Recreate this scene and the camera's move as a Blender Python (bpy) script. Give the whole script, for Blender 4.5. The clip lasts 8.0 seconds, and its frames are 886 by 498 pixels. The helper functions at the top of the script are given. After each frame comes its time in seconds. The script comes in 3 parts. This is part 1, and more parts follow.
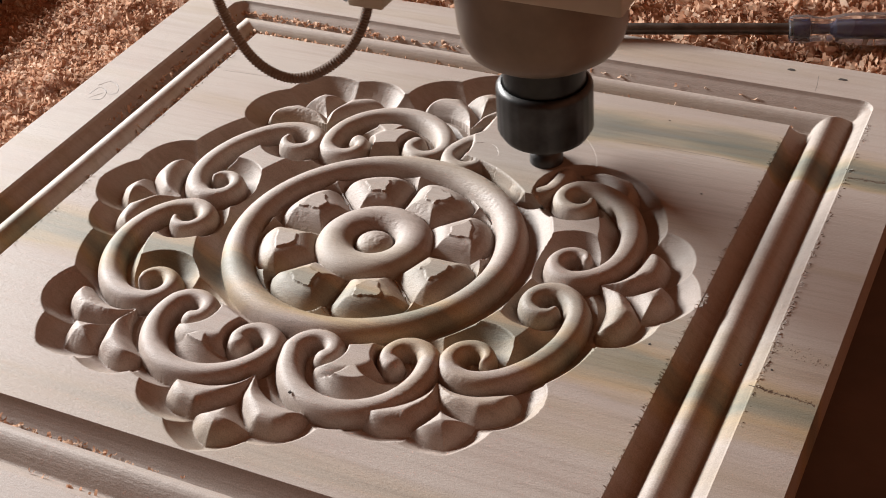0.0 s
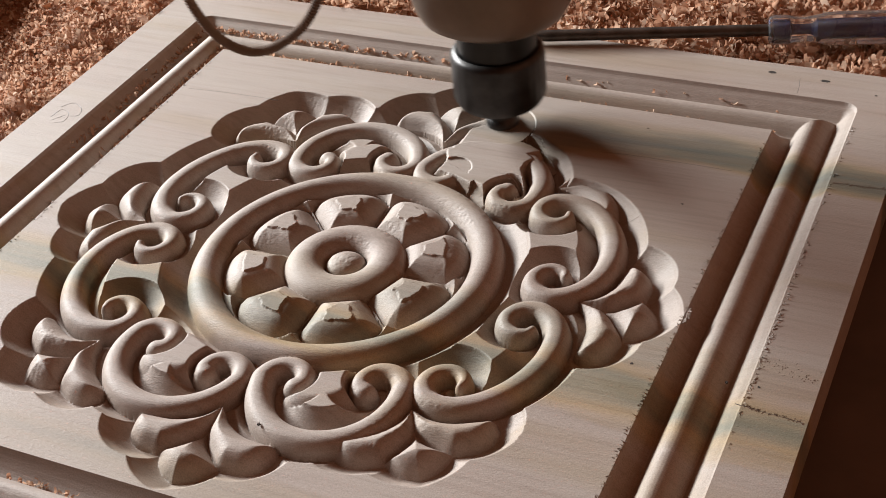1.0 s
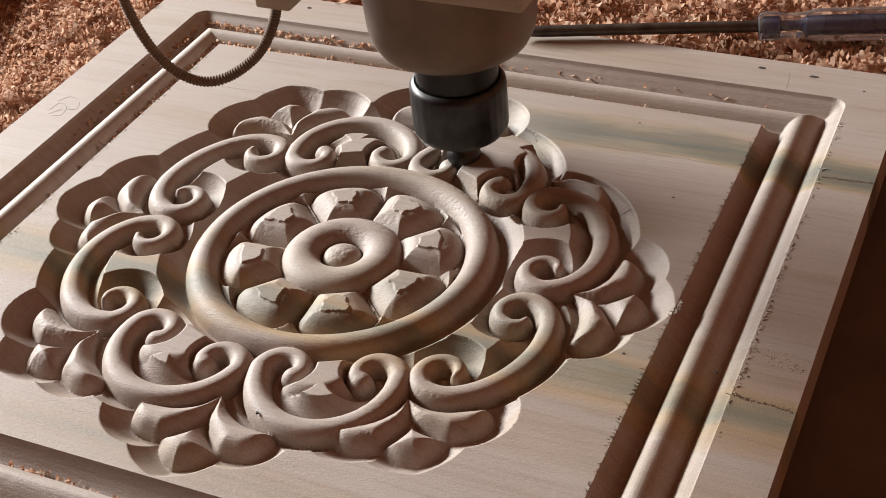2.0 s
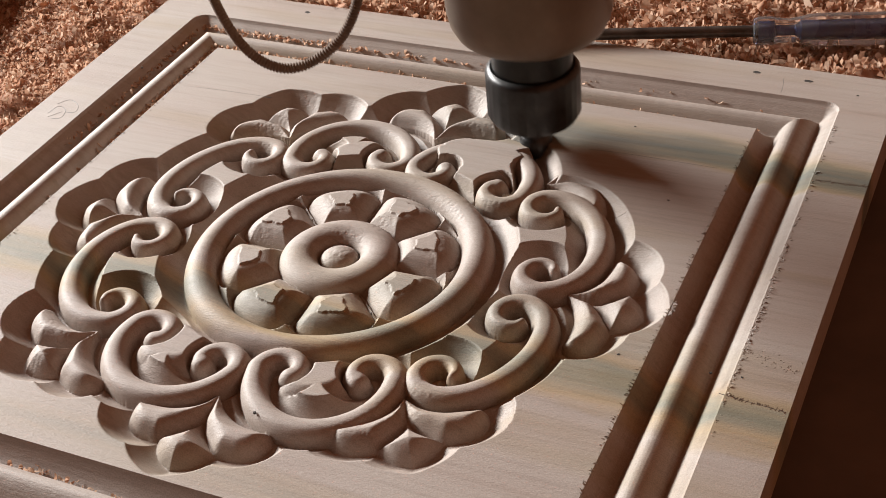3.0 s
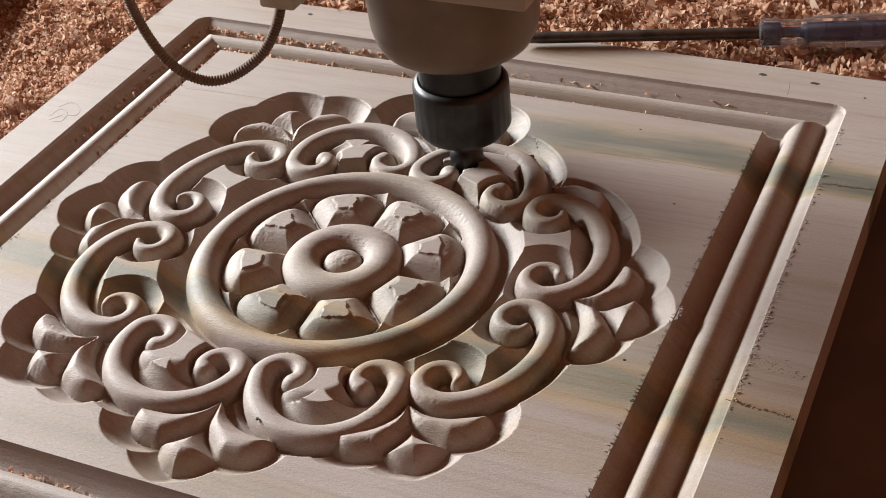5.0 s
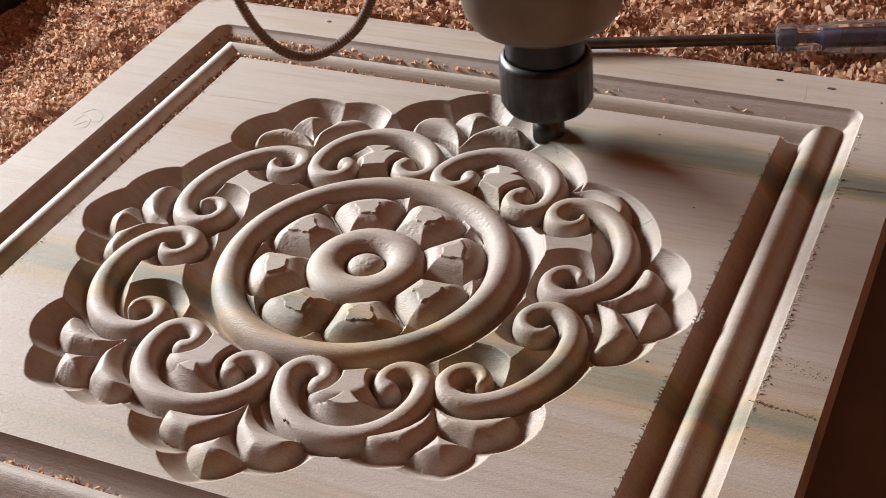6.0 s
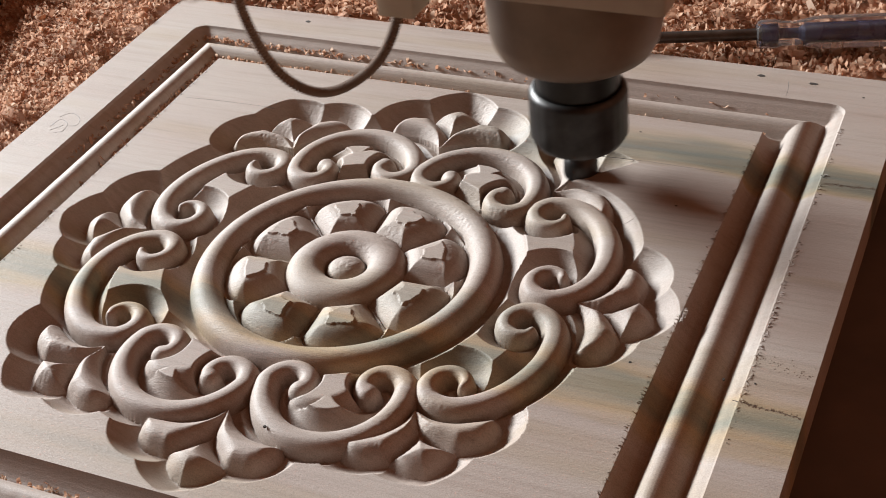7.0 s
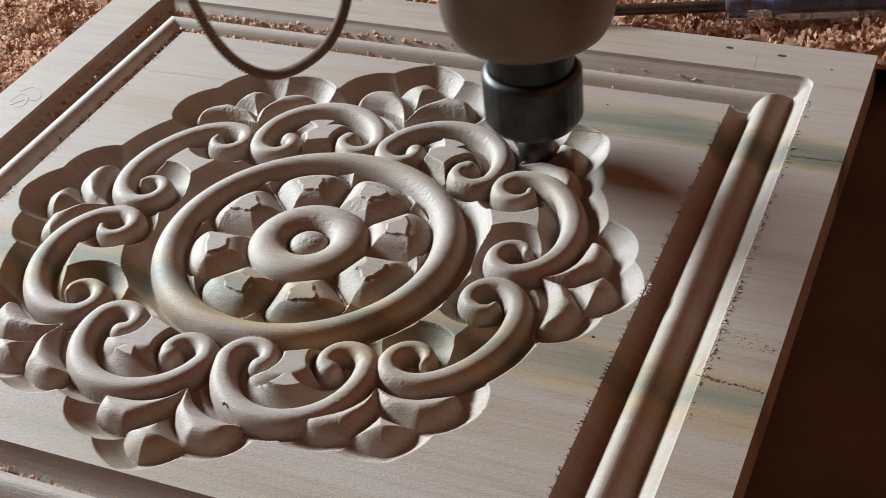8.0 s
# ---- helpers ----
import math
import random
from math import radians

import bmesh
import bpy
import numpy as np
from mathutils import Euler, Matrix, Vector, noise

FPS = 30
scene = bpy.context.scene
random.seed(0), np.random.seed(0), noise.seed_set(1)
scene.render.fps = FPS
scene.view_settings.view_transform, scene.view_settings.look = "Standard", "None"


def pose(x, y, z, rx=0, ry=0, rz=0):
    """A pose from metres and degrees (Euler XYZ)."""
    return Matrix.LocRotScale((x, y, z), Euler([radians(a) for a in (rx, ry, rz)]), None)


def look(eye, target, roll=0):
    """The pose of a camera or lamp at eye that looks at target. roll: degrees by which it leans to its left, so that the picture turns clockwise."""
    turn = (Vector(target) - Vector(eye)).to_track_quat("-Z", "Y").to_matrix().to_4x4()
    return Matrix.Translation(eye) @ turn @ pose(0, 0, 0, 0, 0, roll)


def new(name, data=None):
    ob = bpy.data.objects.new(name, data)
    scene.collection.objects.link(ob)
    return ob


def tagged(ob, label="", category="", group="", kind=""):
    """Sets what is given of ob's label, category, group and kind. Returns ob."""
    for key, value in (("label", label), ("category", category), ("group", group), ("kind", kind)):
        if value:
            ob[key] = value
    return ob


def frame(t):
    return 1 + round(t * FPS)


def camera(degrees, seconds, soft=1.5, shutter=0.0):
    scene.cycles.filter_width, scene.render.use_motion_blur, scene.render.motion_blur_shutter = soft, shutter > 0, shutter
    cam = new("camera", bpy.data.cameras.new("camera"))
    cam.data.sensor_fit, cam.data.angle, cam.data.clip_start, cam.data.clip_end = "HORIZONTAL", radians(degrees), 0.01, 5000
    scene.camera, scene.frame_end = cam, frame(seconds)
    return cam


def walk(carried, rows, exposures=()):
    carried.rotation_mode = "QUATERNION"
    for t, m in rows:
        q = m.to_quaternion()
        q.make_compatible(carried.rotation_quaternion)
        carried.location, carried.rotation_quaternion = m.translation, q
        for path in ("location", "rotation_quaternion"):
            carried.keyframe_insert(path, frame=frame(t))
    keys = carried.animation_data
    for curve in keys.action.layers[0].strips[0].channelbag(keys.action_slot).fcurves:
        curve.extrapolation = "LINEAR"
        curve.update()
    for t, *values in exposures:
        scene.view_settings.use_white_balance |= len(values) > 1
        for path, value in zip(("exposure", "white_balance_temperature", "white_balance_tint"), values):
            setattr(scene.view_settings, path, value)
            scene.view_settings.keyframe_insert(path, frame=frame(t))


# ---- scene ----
cam = camera(35.37, 8.0, 0.9, 0.4)
PATH = [
    (0.0, (0.24982, -0.40390, 0.33864), (-0.13359, 0.30298, -0.25576), -4.99),
    (0.5, (0.24661, -0.39150, 0.33272), (-0.13644, 0.31894, -0.25765), -5.90),
    (1.0, (0.24807, -0.38353, 0.33119), (-0.13094, 0.32749, -0.26110), -6.35),
    (1.5, (0.24822, -0.38699, 0.33397), (-0.12526, 0.32335, -0.26263), -6.16),
    (3.0, (0.25153, -0.39491, 0.33623), (-0.11900, 0.32076, -0.25582), -5.77),
    (3.5, (0.24779, -0.39303, 0.33525), (-0.12484, 0.32178, -0.25652), -5.88),
    (4.0, (0.24983, -0.39089, 0.33403), (-0.12139, 0.32396, -0.25859), -5.67),
    (4.5, (0.24977, -0.38829, 0.33422), (-0.12107, 0.32589, -0.25943), -5.79),
    (6.0, (0.24542, -0.39945, 0.33725), (-0.13173, 0.31768, -0.24883), -6.10),
    (6.5, (0.24272, -0.39109, 0.33789), (-0.13177, 0.32641, -0.24943), -6.41),
    (7.0, (0.24579, -0.39340, 0.33592), (-0.12289, 0.32554, -0.25331), -6.47),
    (7.5, (0.24917, -0.39292, 0.33222), (-0.11351, 0.32534, -0.26156), -6.38),
    (8.0, (0.25135, -0.38632, 0.33133), (-0.10382, 0.32705, -0.27279), -6.30),
]
# the cutter tip over the board: seconds, x, y, z
TOOL = [
    (0.00, 0.0463, 0.0749, -0.0050), (0.10, 0.0423, 0.0752, -0.0048), (0.20, 0.0421, 0.0680, -0.0046),
    (0.30, 0.0454, 0.0608, -0.0044), (0.40, 0.0514, 0.0599, -0.0042), (0.50, 0.0557, 0.0670, -0.0040),
    (0.60, 0.0567, 0.0790, -0.0048), (0.70, 0.0549, 0.0889, -0.0057), (0.80, 0.0471, 0.0972, -0.0065),
    (0.90, 0.0360, 0.1056, -0.0070), (1.00, 0.0218, 0.1121, -0.0075), (1.10, 0.0099, 0.1077, -0.0069),
    (1.20, 0.0017, 0.0956, -0.0063), (1.30, -0.0030, 0.0832, -0.0057), (1.40, 0.0002, 0.0728, -0.0051),
    (1.50, 0.0043, 0.0689, -0.0045), (1.60, 0.0083, 0.0764, -0.0047), (1.70, 0.0134, 0.0815, -0.0050),
    (1.90, 0.0180, 0.0790, -0.0054), (2.10, 0.0230, 0.0745, -0.0058), (2.30, 0.0190, 0.0800, -0.0062),
    (2.50, 0.0110, 0.0930, -0.0065), (2.65, 0.0140, 0.1040, -0.0067), (2.80, 0.0238, 0.1095, -0.0070),
    (2.90, 0.0367, 0.1083, -0.0070), (3.00, 0.0477, 0.1008, -0.0070), (3.10, 0.0556, 0.0880, -0.0064),
    (3.20, 0.0597, 0.0746, -0.0058), (3.30, 0.0578, 0.0645, -0.0052), (3.40, 0.0481, 0.0599, -0.0046),
    (3.50, 0.0425, 0.0604, -0.0040), (3.60, 0.0430, 0.0610, -0.0048), (3.70, 0.0439, 0.0702, -0.0056),
    (3.80, 0.0472, 0.0723, -0.0063), (3.90, 0.0430, 0.0830, -0.0069), (4.00, 0.0405, 0.0910, -0.0075),
    (4.10, 0.0378, 0.0904, -0.0069), (4.20, 0.0386, 0.0881, -0.0063), (4.30, 0.0416, 0.0803, -0.0057),
    (4.40, 0.0441, 0.0746, -0.0051), (4.50, 0.0439, 0.0775, -0.0045), (4.60, 0.0376, 0.0855, -0.0047),
    (4.70, 0.0256, 0.0935, -0.0050), (4.90, 0.0190, 0.0850, -0.0050), (5.10, 0.0230, 0.0790, -0.0050),
    (5.30, 0.0300, 0.0820, -0.0048), (5.50, 0.0360, 0.0800, -0.0043), (5.65, 0.0350, 0.0870, -0.0039),
    (5.80, 0.0344, 0.0946, -0.0035), (5.90, 0.0353, 0.1003, -0.0038), (6.00, 0.0381, 0.1119, -0.0040),
    (6.10, 0.0405, 0.1134, -0.0042), (6.20, 0.0434, 0.1070, -0.0044), (6.30, 0.0450, 0.1019, -0.0046),
    (6.40, 0.0464, 0.1038, -0.0048), (6.50, 0.0510, 0.1096, -0.0050), (6.60, 0.0583, 0.1127, -0.0046),
    (6.70, 0.0655, 0.1023, -0.0042), (6.80, 0.0669, 0.0866, -0.0038), (6.90, 0.0657, 0.0806, -0.0034),
    (7.00, 0.0710, 0.0876, -0.0030), (7.10, 0.0847, 0.0903, -0.0024), (7.20, 0.0948, 0.0860, -0.0018),
    (7.30, 0.0995, 0.0753, -0.0012), (7.40, 0.0944, 0.0709, -0.0006), (7.50, 0.0936, 0.0702, 0.0000),
    (7.60, 0.0961, 0.0799, -0.0010), (7.70, 0.0948, 0.0868, -0.0020), (7.80, 0.0869, 0.0960, -0.0030),
    (7.90, 0.0735, 0.0918, -0.0040), (8.00, 0.0679, 0.0824, -0.0050),
]
walk(cam, [(t, look(eye, target, roll)) for t, eye, target, roll in PATH],
     [(0.0, 0.0, 6500, 10), (0.5, 0.0, 6400, 9), (1.0, -0.12, 6430, 9), (1.5, -0.05, 6550, 10), (3.0, -0.05, 6600, 10), (3.5, -0.06, 6450, 9), (4.5, -0.06, 6280, 8), (6.0, 0.0, 6400, 9), (6.5, 0.0, 6380, 9), (7.0, -0.05, 6250, 8), (7.5, -0.1, 6080, 6), (8.0, -0.15, 5820, 1)])

# ---- light ----
world = bpy.data.worlds.new("world")
scene.world = world
world.use_nodes = True
wn = world.node_tree.nodes
sky = wn.new("ShaderNodeTexSky")
sky.sky_type = "NISHITA"
sky.sun_disc = False
sky.sun_elevation, sky.sun_rotation = radians(24), radians(-76)
wn["Background"].inputs["Strength"].default_value = 0.06
world.node_tree.links.new(sky.outputs["Color"], wn["Background"].inputs["Color"])

# Area lamp added for an unseen source on the left; reach and size tuned.
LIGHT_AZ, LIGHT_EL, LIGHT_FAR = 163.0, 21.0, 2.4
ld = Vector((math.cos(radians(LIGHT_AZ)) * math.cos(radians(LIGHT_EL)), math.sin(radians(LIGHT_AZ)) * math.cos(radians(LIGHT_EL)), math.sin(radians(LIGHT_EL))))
side_light = bpy.data.lights.new("side_light", "AREA")
side_light.shape, side_light.size, side_light.size_y = "RECTANGLE", 1.6, 0.28
side_light.energy = 212
side_light.color = (0.97, 0.985, 0.985)
lamp = new("side_light", side_light)
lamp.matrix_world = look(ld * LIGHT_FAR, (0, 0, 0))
scene.view_settings.exposure = 0.0


# ---- materials ----
def srgb(r, g, b):
    return tuple(((c / 255) / 12.92 if c < 11 else ((c / 255 + 0.055) / 1.055) ** 2.4) for c in (r, g, b)) + (1.0,)


class Mat:
    """A node material with short ways to add nodes."""

    def __init__(self, name, rough=0.6, metal=0.0):
        self.m = bpy.data.materials.new(name)
        self.m.use_nodes = True
        self.t = self.m.node_tree
        self.b = self.t.nodes["Principled BSDF"]
        self.b.inputs["Roughness"].default_value = rough
        self.b.inputs["Metallic"].default_value = metal
        self.co = self.t.nodes.new("ShaderNodeTexCoord").outputs["Object"]

    def link(self, a, b):
        self.t.links.new(a, b)

    def mapped(self, scale=(1, 1, 1), rot=(0, 0, 0)):
        n = self.t.nodes.new("ShaderNodeMapping")
        n.inputs["Scale"].default_value = scale
        n.inputs["Rotation"].default_value = rot
        self.link(self.co, n.inputs["Vector"])
        return n.outputs["Vector"]

    def noise(self, vec, scale=5, detail=4, rough=0.55, dist=0.0):
        n = self.t.nodes.new("ShaderNodeTexNoise")
        n.inputs["Scale"].default_value, n.inputs["Detail"].default_value = scale, detail
        n.inputs["Roughness"].default_value, n.inputs["Distortion"].default_value = rough, dist
        self.link(vec, n.inputs["Vector"])
        return n.outputs["Fac"]

    def ramp(self, fac, stops):
        n = self.t.nodes.new("ShaderNodeValToRGB")
        e = n.color_ramp.elements
        while len(e) < len(stops):
            e.new(0.5)
        for s, (p, c) in zip(e, stops):
            s.position, s.color = p, c
        self.link(fac, n.inputs["Fac"])
        return n.outputs["Color"]

    def mix(self, fac, a, b, mode="MIX"):
        n = self.t.nodes.new("ShaderNodeMix")
        n.data_type, n.blend_type = "RGBA", mode
        for sock, v in ((n.inputs[0], fac), (n.inputs[6], a), (n.inputs[7], b)):
            if hasattr(v, "is_linked"):
                self.link(v, sock)
            else:
                sock.default_value = v
        return n.outputs[2]

    def color(self, c):
        if hasattr(c, "is_linked"):
            self.link(c, self.b.inputs["Base Color"])
        else:
            self.b.inputs["Base Color"].default_value = c
        return self

    def rough(self, fac, lo, hi):
        n = self.t.nodes.new("ShaderNodeMapRange")
        n.inputs["To Min"].default_value, n.inputs["To Max"].default_value = lo, hi
        self.link(fac, n.inputs["Value"])
        self.link(n.outputs["Result"], self.b.inputs["Roughness"])

    def bump(self, fac, strength=0.3, dist=0.001, after=None):
        n = self.t.nodes.new("ShaderNodeBump")
        n.inputs["Strength"].default_value, n.inputs["Distance"].default_value = strength, dist
        self.link(fac, n.inputs["Height"])
        if after:
            self.link(after, n.inputs["Normal"])
        self.link(n.outputs["Normal"], self.b.inputs["Normal"])
        return n.outputs["Normal"]


def wood_material():
    k = Mat("pale_carved_wood", 0.55)
    bands = k.noise(k.mapped((2.2, 26, 12)), 1.0, 3, 0.5, 0.25)
    grain = k.noise(k.mapped((18, 420, 200)), 1.0, 4, 0.6, 0.2)
    patches = k.noise(k.mapped((9, 22, 14)), 1.0, 3, 0.5)
    base = k.ramp(bands, [(0.0, (0.40, 0.30, 0.245, 1)), (0.30, (0.48, 0.38, 0.325, 1)), (0.42, (0.53, 0.46, 0.415, 1)), (0.52, (0.56, 0.495, 0.45, 1)), (0.60, (0.50, 0.42, 0.325, 1)), (0.68, (0.36, 0.35, 0.29, 1)), (0.80, (0.27, 0.285, 0.25, 1))])
    pink = k.mix(0.36, base, k.ramp(patches, [(0.35, (0.46, 0.345, 0.30, 1)), (0.65, (0.57, 0.51, 0.47, 1))]))
    streak = k.ramp(grain, [(0.25, (0.70, 0.66, 0.63, 1)), (0.55, (1, 1, 1, 1)), (0.8, (0.88, 0.85, 0.82, 1))])
    # blue-grey and yellow stain that follows the grain in two bands
    sep = k.t.nodes.new("ShaderNodeSeparateXYZ")
    k.link(k.co, sep.inputs["Vector"])
    wob = k.t.nodes.new("ShaderNodeMath")
    wob.operation = "MULTIPLY_ADD"
    k.link(k.noise(k.mapped((7, 30, 20)), 1.0, 4, 0.6), wob.inputs[0])
    wob.inputs[1].default_value = 0.036
    off = k.t.nodes.new("ShaderNodeMath")
    off.inputs[1].default_value = 0.0695
    k.link(sep.outputs["Y"], off.inputs[0])
    k.link(off.outputs[0], wob.inputs[2])
    w0, w1 = (0, 0, 0, 1), (1, 1, 1, 1)
    tan, grey, blue, olive = (0.53, 0.38, 0.20, 1), (0.25, 0.25, 0.19, 1), (0.15, 0.17, 0.155, 1), (0.34, 0.315, 0.235, 1)
    low = k.ramp(wob.outputs[0], [(0.0, w0), (0.024, w0), (0.031, w1), (0.053, w1), (0.062, w0)])
    high = k.ramp(wob.outputs[0], [(0.0, w0), (0.184, w0), (0.188, w1), (0.206, w1), (0.213, w0)])
    side = k.t.nodes.new("ShaderNodeMath")
    side.inputs[1].default_value = 0.2
    k.link(sep.outputs["X"], side.inputs[0])
    high = k.mix(1.0, high, k.ramp(side.outputs[0], [(0.19, w0), (0.27, w1)]), "MULTIPLY")
    stain = k.mix(1.0, low, high, "ADD")
    tone = k.ramp(wob.outputs[0], [(0.024, tan), (0.033, tan), (0.037, olive), (0.045, grey), (0.051, olive), (0.055, tan), (0.062, tan), (0.185, tan), (0.191, grey), (0.196, blue), (0.202, blue), (0.206, grey), (0.209, tan)])
    tone = k.mix(0.22, tone, k.ramp(k.noise(k.mapped((10, 150, 60)), 1.0, 3, 0.5), [(0.38, (0.62, 0.47, 0.29, 1)), (0.60, (0.30, 0.31, 0.26, 1))]))
    amount = k.mix(1.0, stain, k.ramp(k.noise(k.mapped((8, 30, 14)), 1.0, 3, 0.5), [(0.34, (0.68, 0.68, 0.68, 1)), (0.56, (1, 1, 1, 1))]), "MULTIPLY")
    speck = k.ramp(k.noise(k.mapped((1900, 1900, 1900)), 1.0, 3, 0.7), [(0.3, (0.74, 0.72, 0.70, 1)), (0.5, (0.96, 0.95, 0.94, 1)), (0.68, (1.12, 1.10, 1.08, 1))])
    body = k.mix(0.6, k.mix(amount, pink, tone), streak, "MULTIPLY")
    body = k.mix(1.0, body, (0.655, 0.635, 0.615, 1), "MULTIPLY")
    k.b.inputs["Specular IOR Level"].default_value = 0.4
    k.color(k.mix(1.0, body, speck, "MULTIPLY"))
    n = k.bump(grain, 0.16, 0.0006)
    fuzz = k.noise(k.mapped((450, 1700, 1500)), 1.0, 3, 0.65)
    tear = k.noise(k.mapped((260, 420, 300)), 1.0, 3, 0.7)
    n = k.bump(fuzz, 0.4, 0.0004, n)
    k.bump(k.ramp(tear, [(0.58, (0, 0, 0, 1)), (0.76, (1, 1, 1, 1))]), 0.10, 0.0004, n)
    k.rough(grain, 0.48, 0.74)
    return k.m


def plain(name, color, rough, metal=0.0, var=0.15, scale=40, bump=0.1):
    """A surface of one colour with soft mottling and fine relief."""
    k = Mat(name, rough, metal)
    n = k.noise(k.mapped((scale,) * 3), 1.0, 4, 0.6)
    lo = tuple(c * (1 - var) for c in color[:3]) + (1,)
    hi = tuple(min(1, c * (1 + var)) for c in color[:3]) + (1,)
    k.color(k.ramp(n, [(0.3, lo), (0.7, hi)]))
    k.rough(n, max(0.05, rough - 0.1), min(1, rough + 0.12))
    if bump:
        k.bump(k.noise(k.mapped((scale * 12,) * 3), 1.0, 3, 0.6), bump, 0.0004)
    return k.m


def shavings_material():
    k = Mat("fresh_wood_shavings", 0.85)
    k.b.inputs["Specular IOR Level"].default_value = 0.05
    g = k.t.nodes.new("ShaderNodeNewGeometry").outputs["Random Per Island"]
    col = k.ramp(g, [(0.0, (0.42, 0.225, 0.14, 1)), (0.35, (0.53, 0.31, 0.205, 1)), (0.75, (0.60, 0.39, 0.27, 1)), (1.0, (0.70, 0.54, 0.42, 1))])
    n = k.noise(k.mapped((700, 700, 700)), 1.0, 3, 0.6)
    k.color(k.mix(0.5, col, k.ramp(n, [(0.3, (0.75, 0.7, 0.66, 1)), (0.7, (1, 1, 1, 1))]), "MULTIPLY"))
    k.bump(n, 0.2, 0.0004)
    thin = k.t.nodes.new("ShaderNodeBsdfTranslucent")
    k.link(col, thin.inputs["Color"])
    both = k.t.nodes.new("ShaderNodeMixShader")
    both.inputs["Fac"].default_value = 0.38
    k.link(k.b.outputs["BSDF"], both.inputs[1])
    k.link(thin.outputs["BSDF"], both.inputs[2])
    k.link(both.outputs["Shader"], k.t.nodes["Material Output"].inputs["Surface"])
    return k.m


M_WOOD = wood_material()
M_SHAVE = shavings_material()
M_DUST = plain("packed_sawdust", (0.47, 0.27, 0.175), 0.9, 0, 0.2, 160, 0.5)
M_BED = plain("dark_machine_bed", (0.075, 0.05, 0.038), 0.75, 0, 0.4, 14, 0.25)
M_STEEL = plain("blackened_steel", (0.05, 0.048, 0.047), 0.38, 0.85, 0.3, 120, 0.06)
M_NECK = plain("turned_steel", (0.035, 0.033, 0.031), 0.34, 0.9, 0.2, 90, 0.04)
M_BODY = plain("dusty_spindle_metal", (0.17, 0.115, 0.078), 0.42, 0.4, 0.25, 30, 0.08)
M_CREAM = plain("cream_painted_metal", (0.40, 0.33, 0.245), 0.5, 0, 0.1, 25, 0.06)
M_BROWN = plain("dusty_dark_plastic", (0.10, 0.065, 0.045), 0.55, 0, 0.25, 60, 0.1)
M_TARNISH = plain("tarnished_steel_rod", (0.10, 0.085, 0.075), 0.42, 0.8, 0.35, 150, 0.1)
M_GREEN = plain("dark_green_enamel", (0.012, 0.014, 0.012), 0.6, 0.1, 0.25, 25, 0.08)
M_HOSE = plain("dusty_brown_rubber", (0.15, 0.095, 0.065), 0.85, 0, 0.25, 60, 0.1)
M_HOLE = plain("dark_pit", (0.03, 0.022, 0.017), 0.9, 0, 0.3, 200, 0.1)
M_PENCIL = plain("pencil_graphite", (0.10, 0.09, 0.085), 0.6, 0, 0.3, 800, 0.0)
M_FLOOR = plain("concrete_floor", (0.16, 0.13, 0.11), 0.85, 0, 0.25, 3, 0.2)
# Red-brown chosen for the warm bounce it throws into the board's shade.
M_WALL = plain("warm_bounce_wall", (0.25, 0.097, 0.046), 0.9, 0, 0.12, 2, 0.1)
M_NAVY = plain("navy_plastic", (0.014, 0.020, 0.060), 0.25, 0, 0.2, 60, 0.0)


def clear_material():
    k = Mat("smoky_clear_plastic", 0.18)
    k.b.inputs["Transmission Weight"].default_value = 0.95
    k.b.inputs["IOR"].default_value = 1.45
    n = k.noise(k.mapped((120, 120, 120)), 1.0, 3)
    k.color(k.ramp(n, [(0.3, (0.90, 0.88, 0.89, 1)), (0.7, (0.97, 0.96, 0.96, 1))]))
    k.rough(n, 0.06, 0.16)
    return k.m


M_CLEAR = clear_material()


# ---- mesh helpers ----
def obj(name, bm, material, parent=None, label="", smooth=35):
    me = bpy.data.meshes.new(name)
    bm.to_mesh(me)
    bm.free()
    me.materials.append(material)
    if smooth:
        me.shade_smooth()
        me.set_sharp_from_angle(angle=radians(smooth))
    ob = new(name, me)
    if parent:
        ob.parent = parent
    if label:
        ob["label"] = label
    return ob


def part(name, bm, material, parent, label=""):
    return obj(name, bm, material, parent, label)


def box(x0, y0, z0, x1, y1, z1, bevel=0.0):
    bm = bmesh.new()
    bmesh.ops.create_cube(bm, size=1)
    bmesh.ops.scale(bm, vec=(x1 - x0, y1 - y0, z1 - z0), verts=bm.verts)
    bmesh.ops.translate(bm, vec=((x0 + x1) / 2, (y0 + y1) / 2, (z0 + z1) / 2), verts=bm.verts)
    if bevel:
        bmesh.ops.bevel(bm, geom=bm.edges[:], offset=bevel, segments=2, affect="EDGES", profile=0.5)
    return bm


def lathe(profile, n=72, axis="z"):
    """A turned body from (radius, height) pairs."""
    bm = bmesh.new()
    rings = []
    for r, h in profile:
        ring = []
        for i in range(n):
            a = 2 * math.pi * i / n
            p = (r * math.cos(a), r * math.sin(a), h)
            if axis == "x":
                p = (h, p[0], p[1])
            ring.append(bm.verts.new(p))
        rings.append(ring)
    for a, b in zip(rings, rings[1:]):
        for i in range(n):
            bm.faces.new((a[i], a[(i + 1) % n], b[(i + 1) % n], b[i]))
    bm.faces.new(rings[0][::-1])
    bm.faces.new(rings[-1])
    bmesh.ops.recalc_face_normals(bm, faces=bm.faces[:])
    return bm


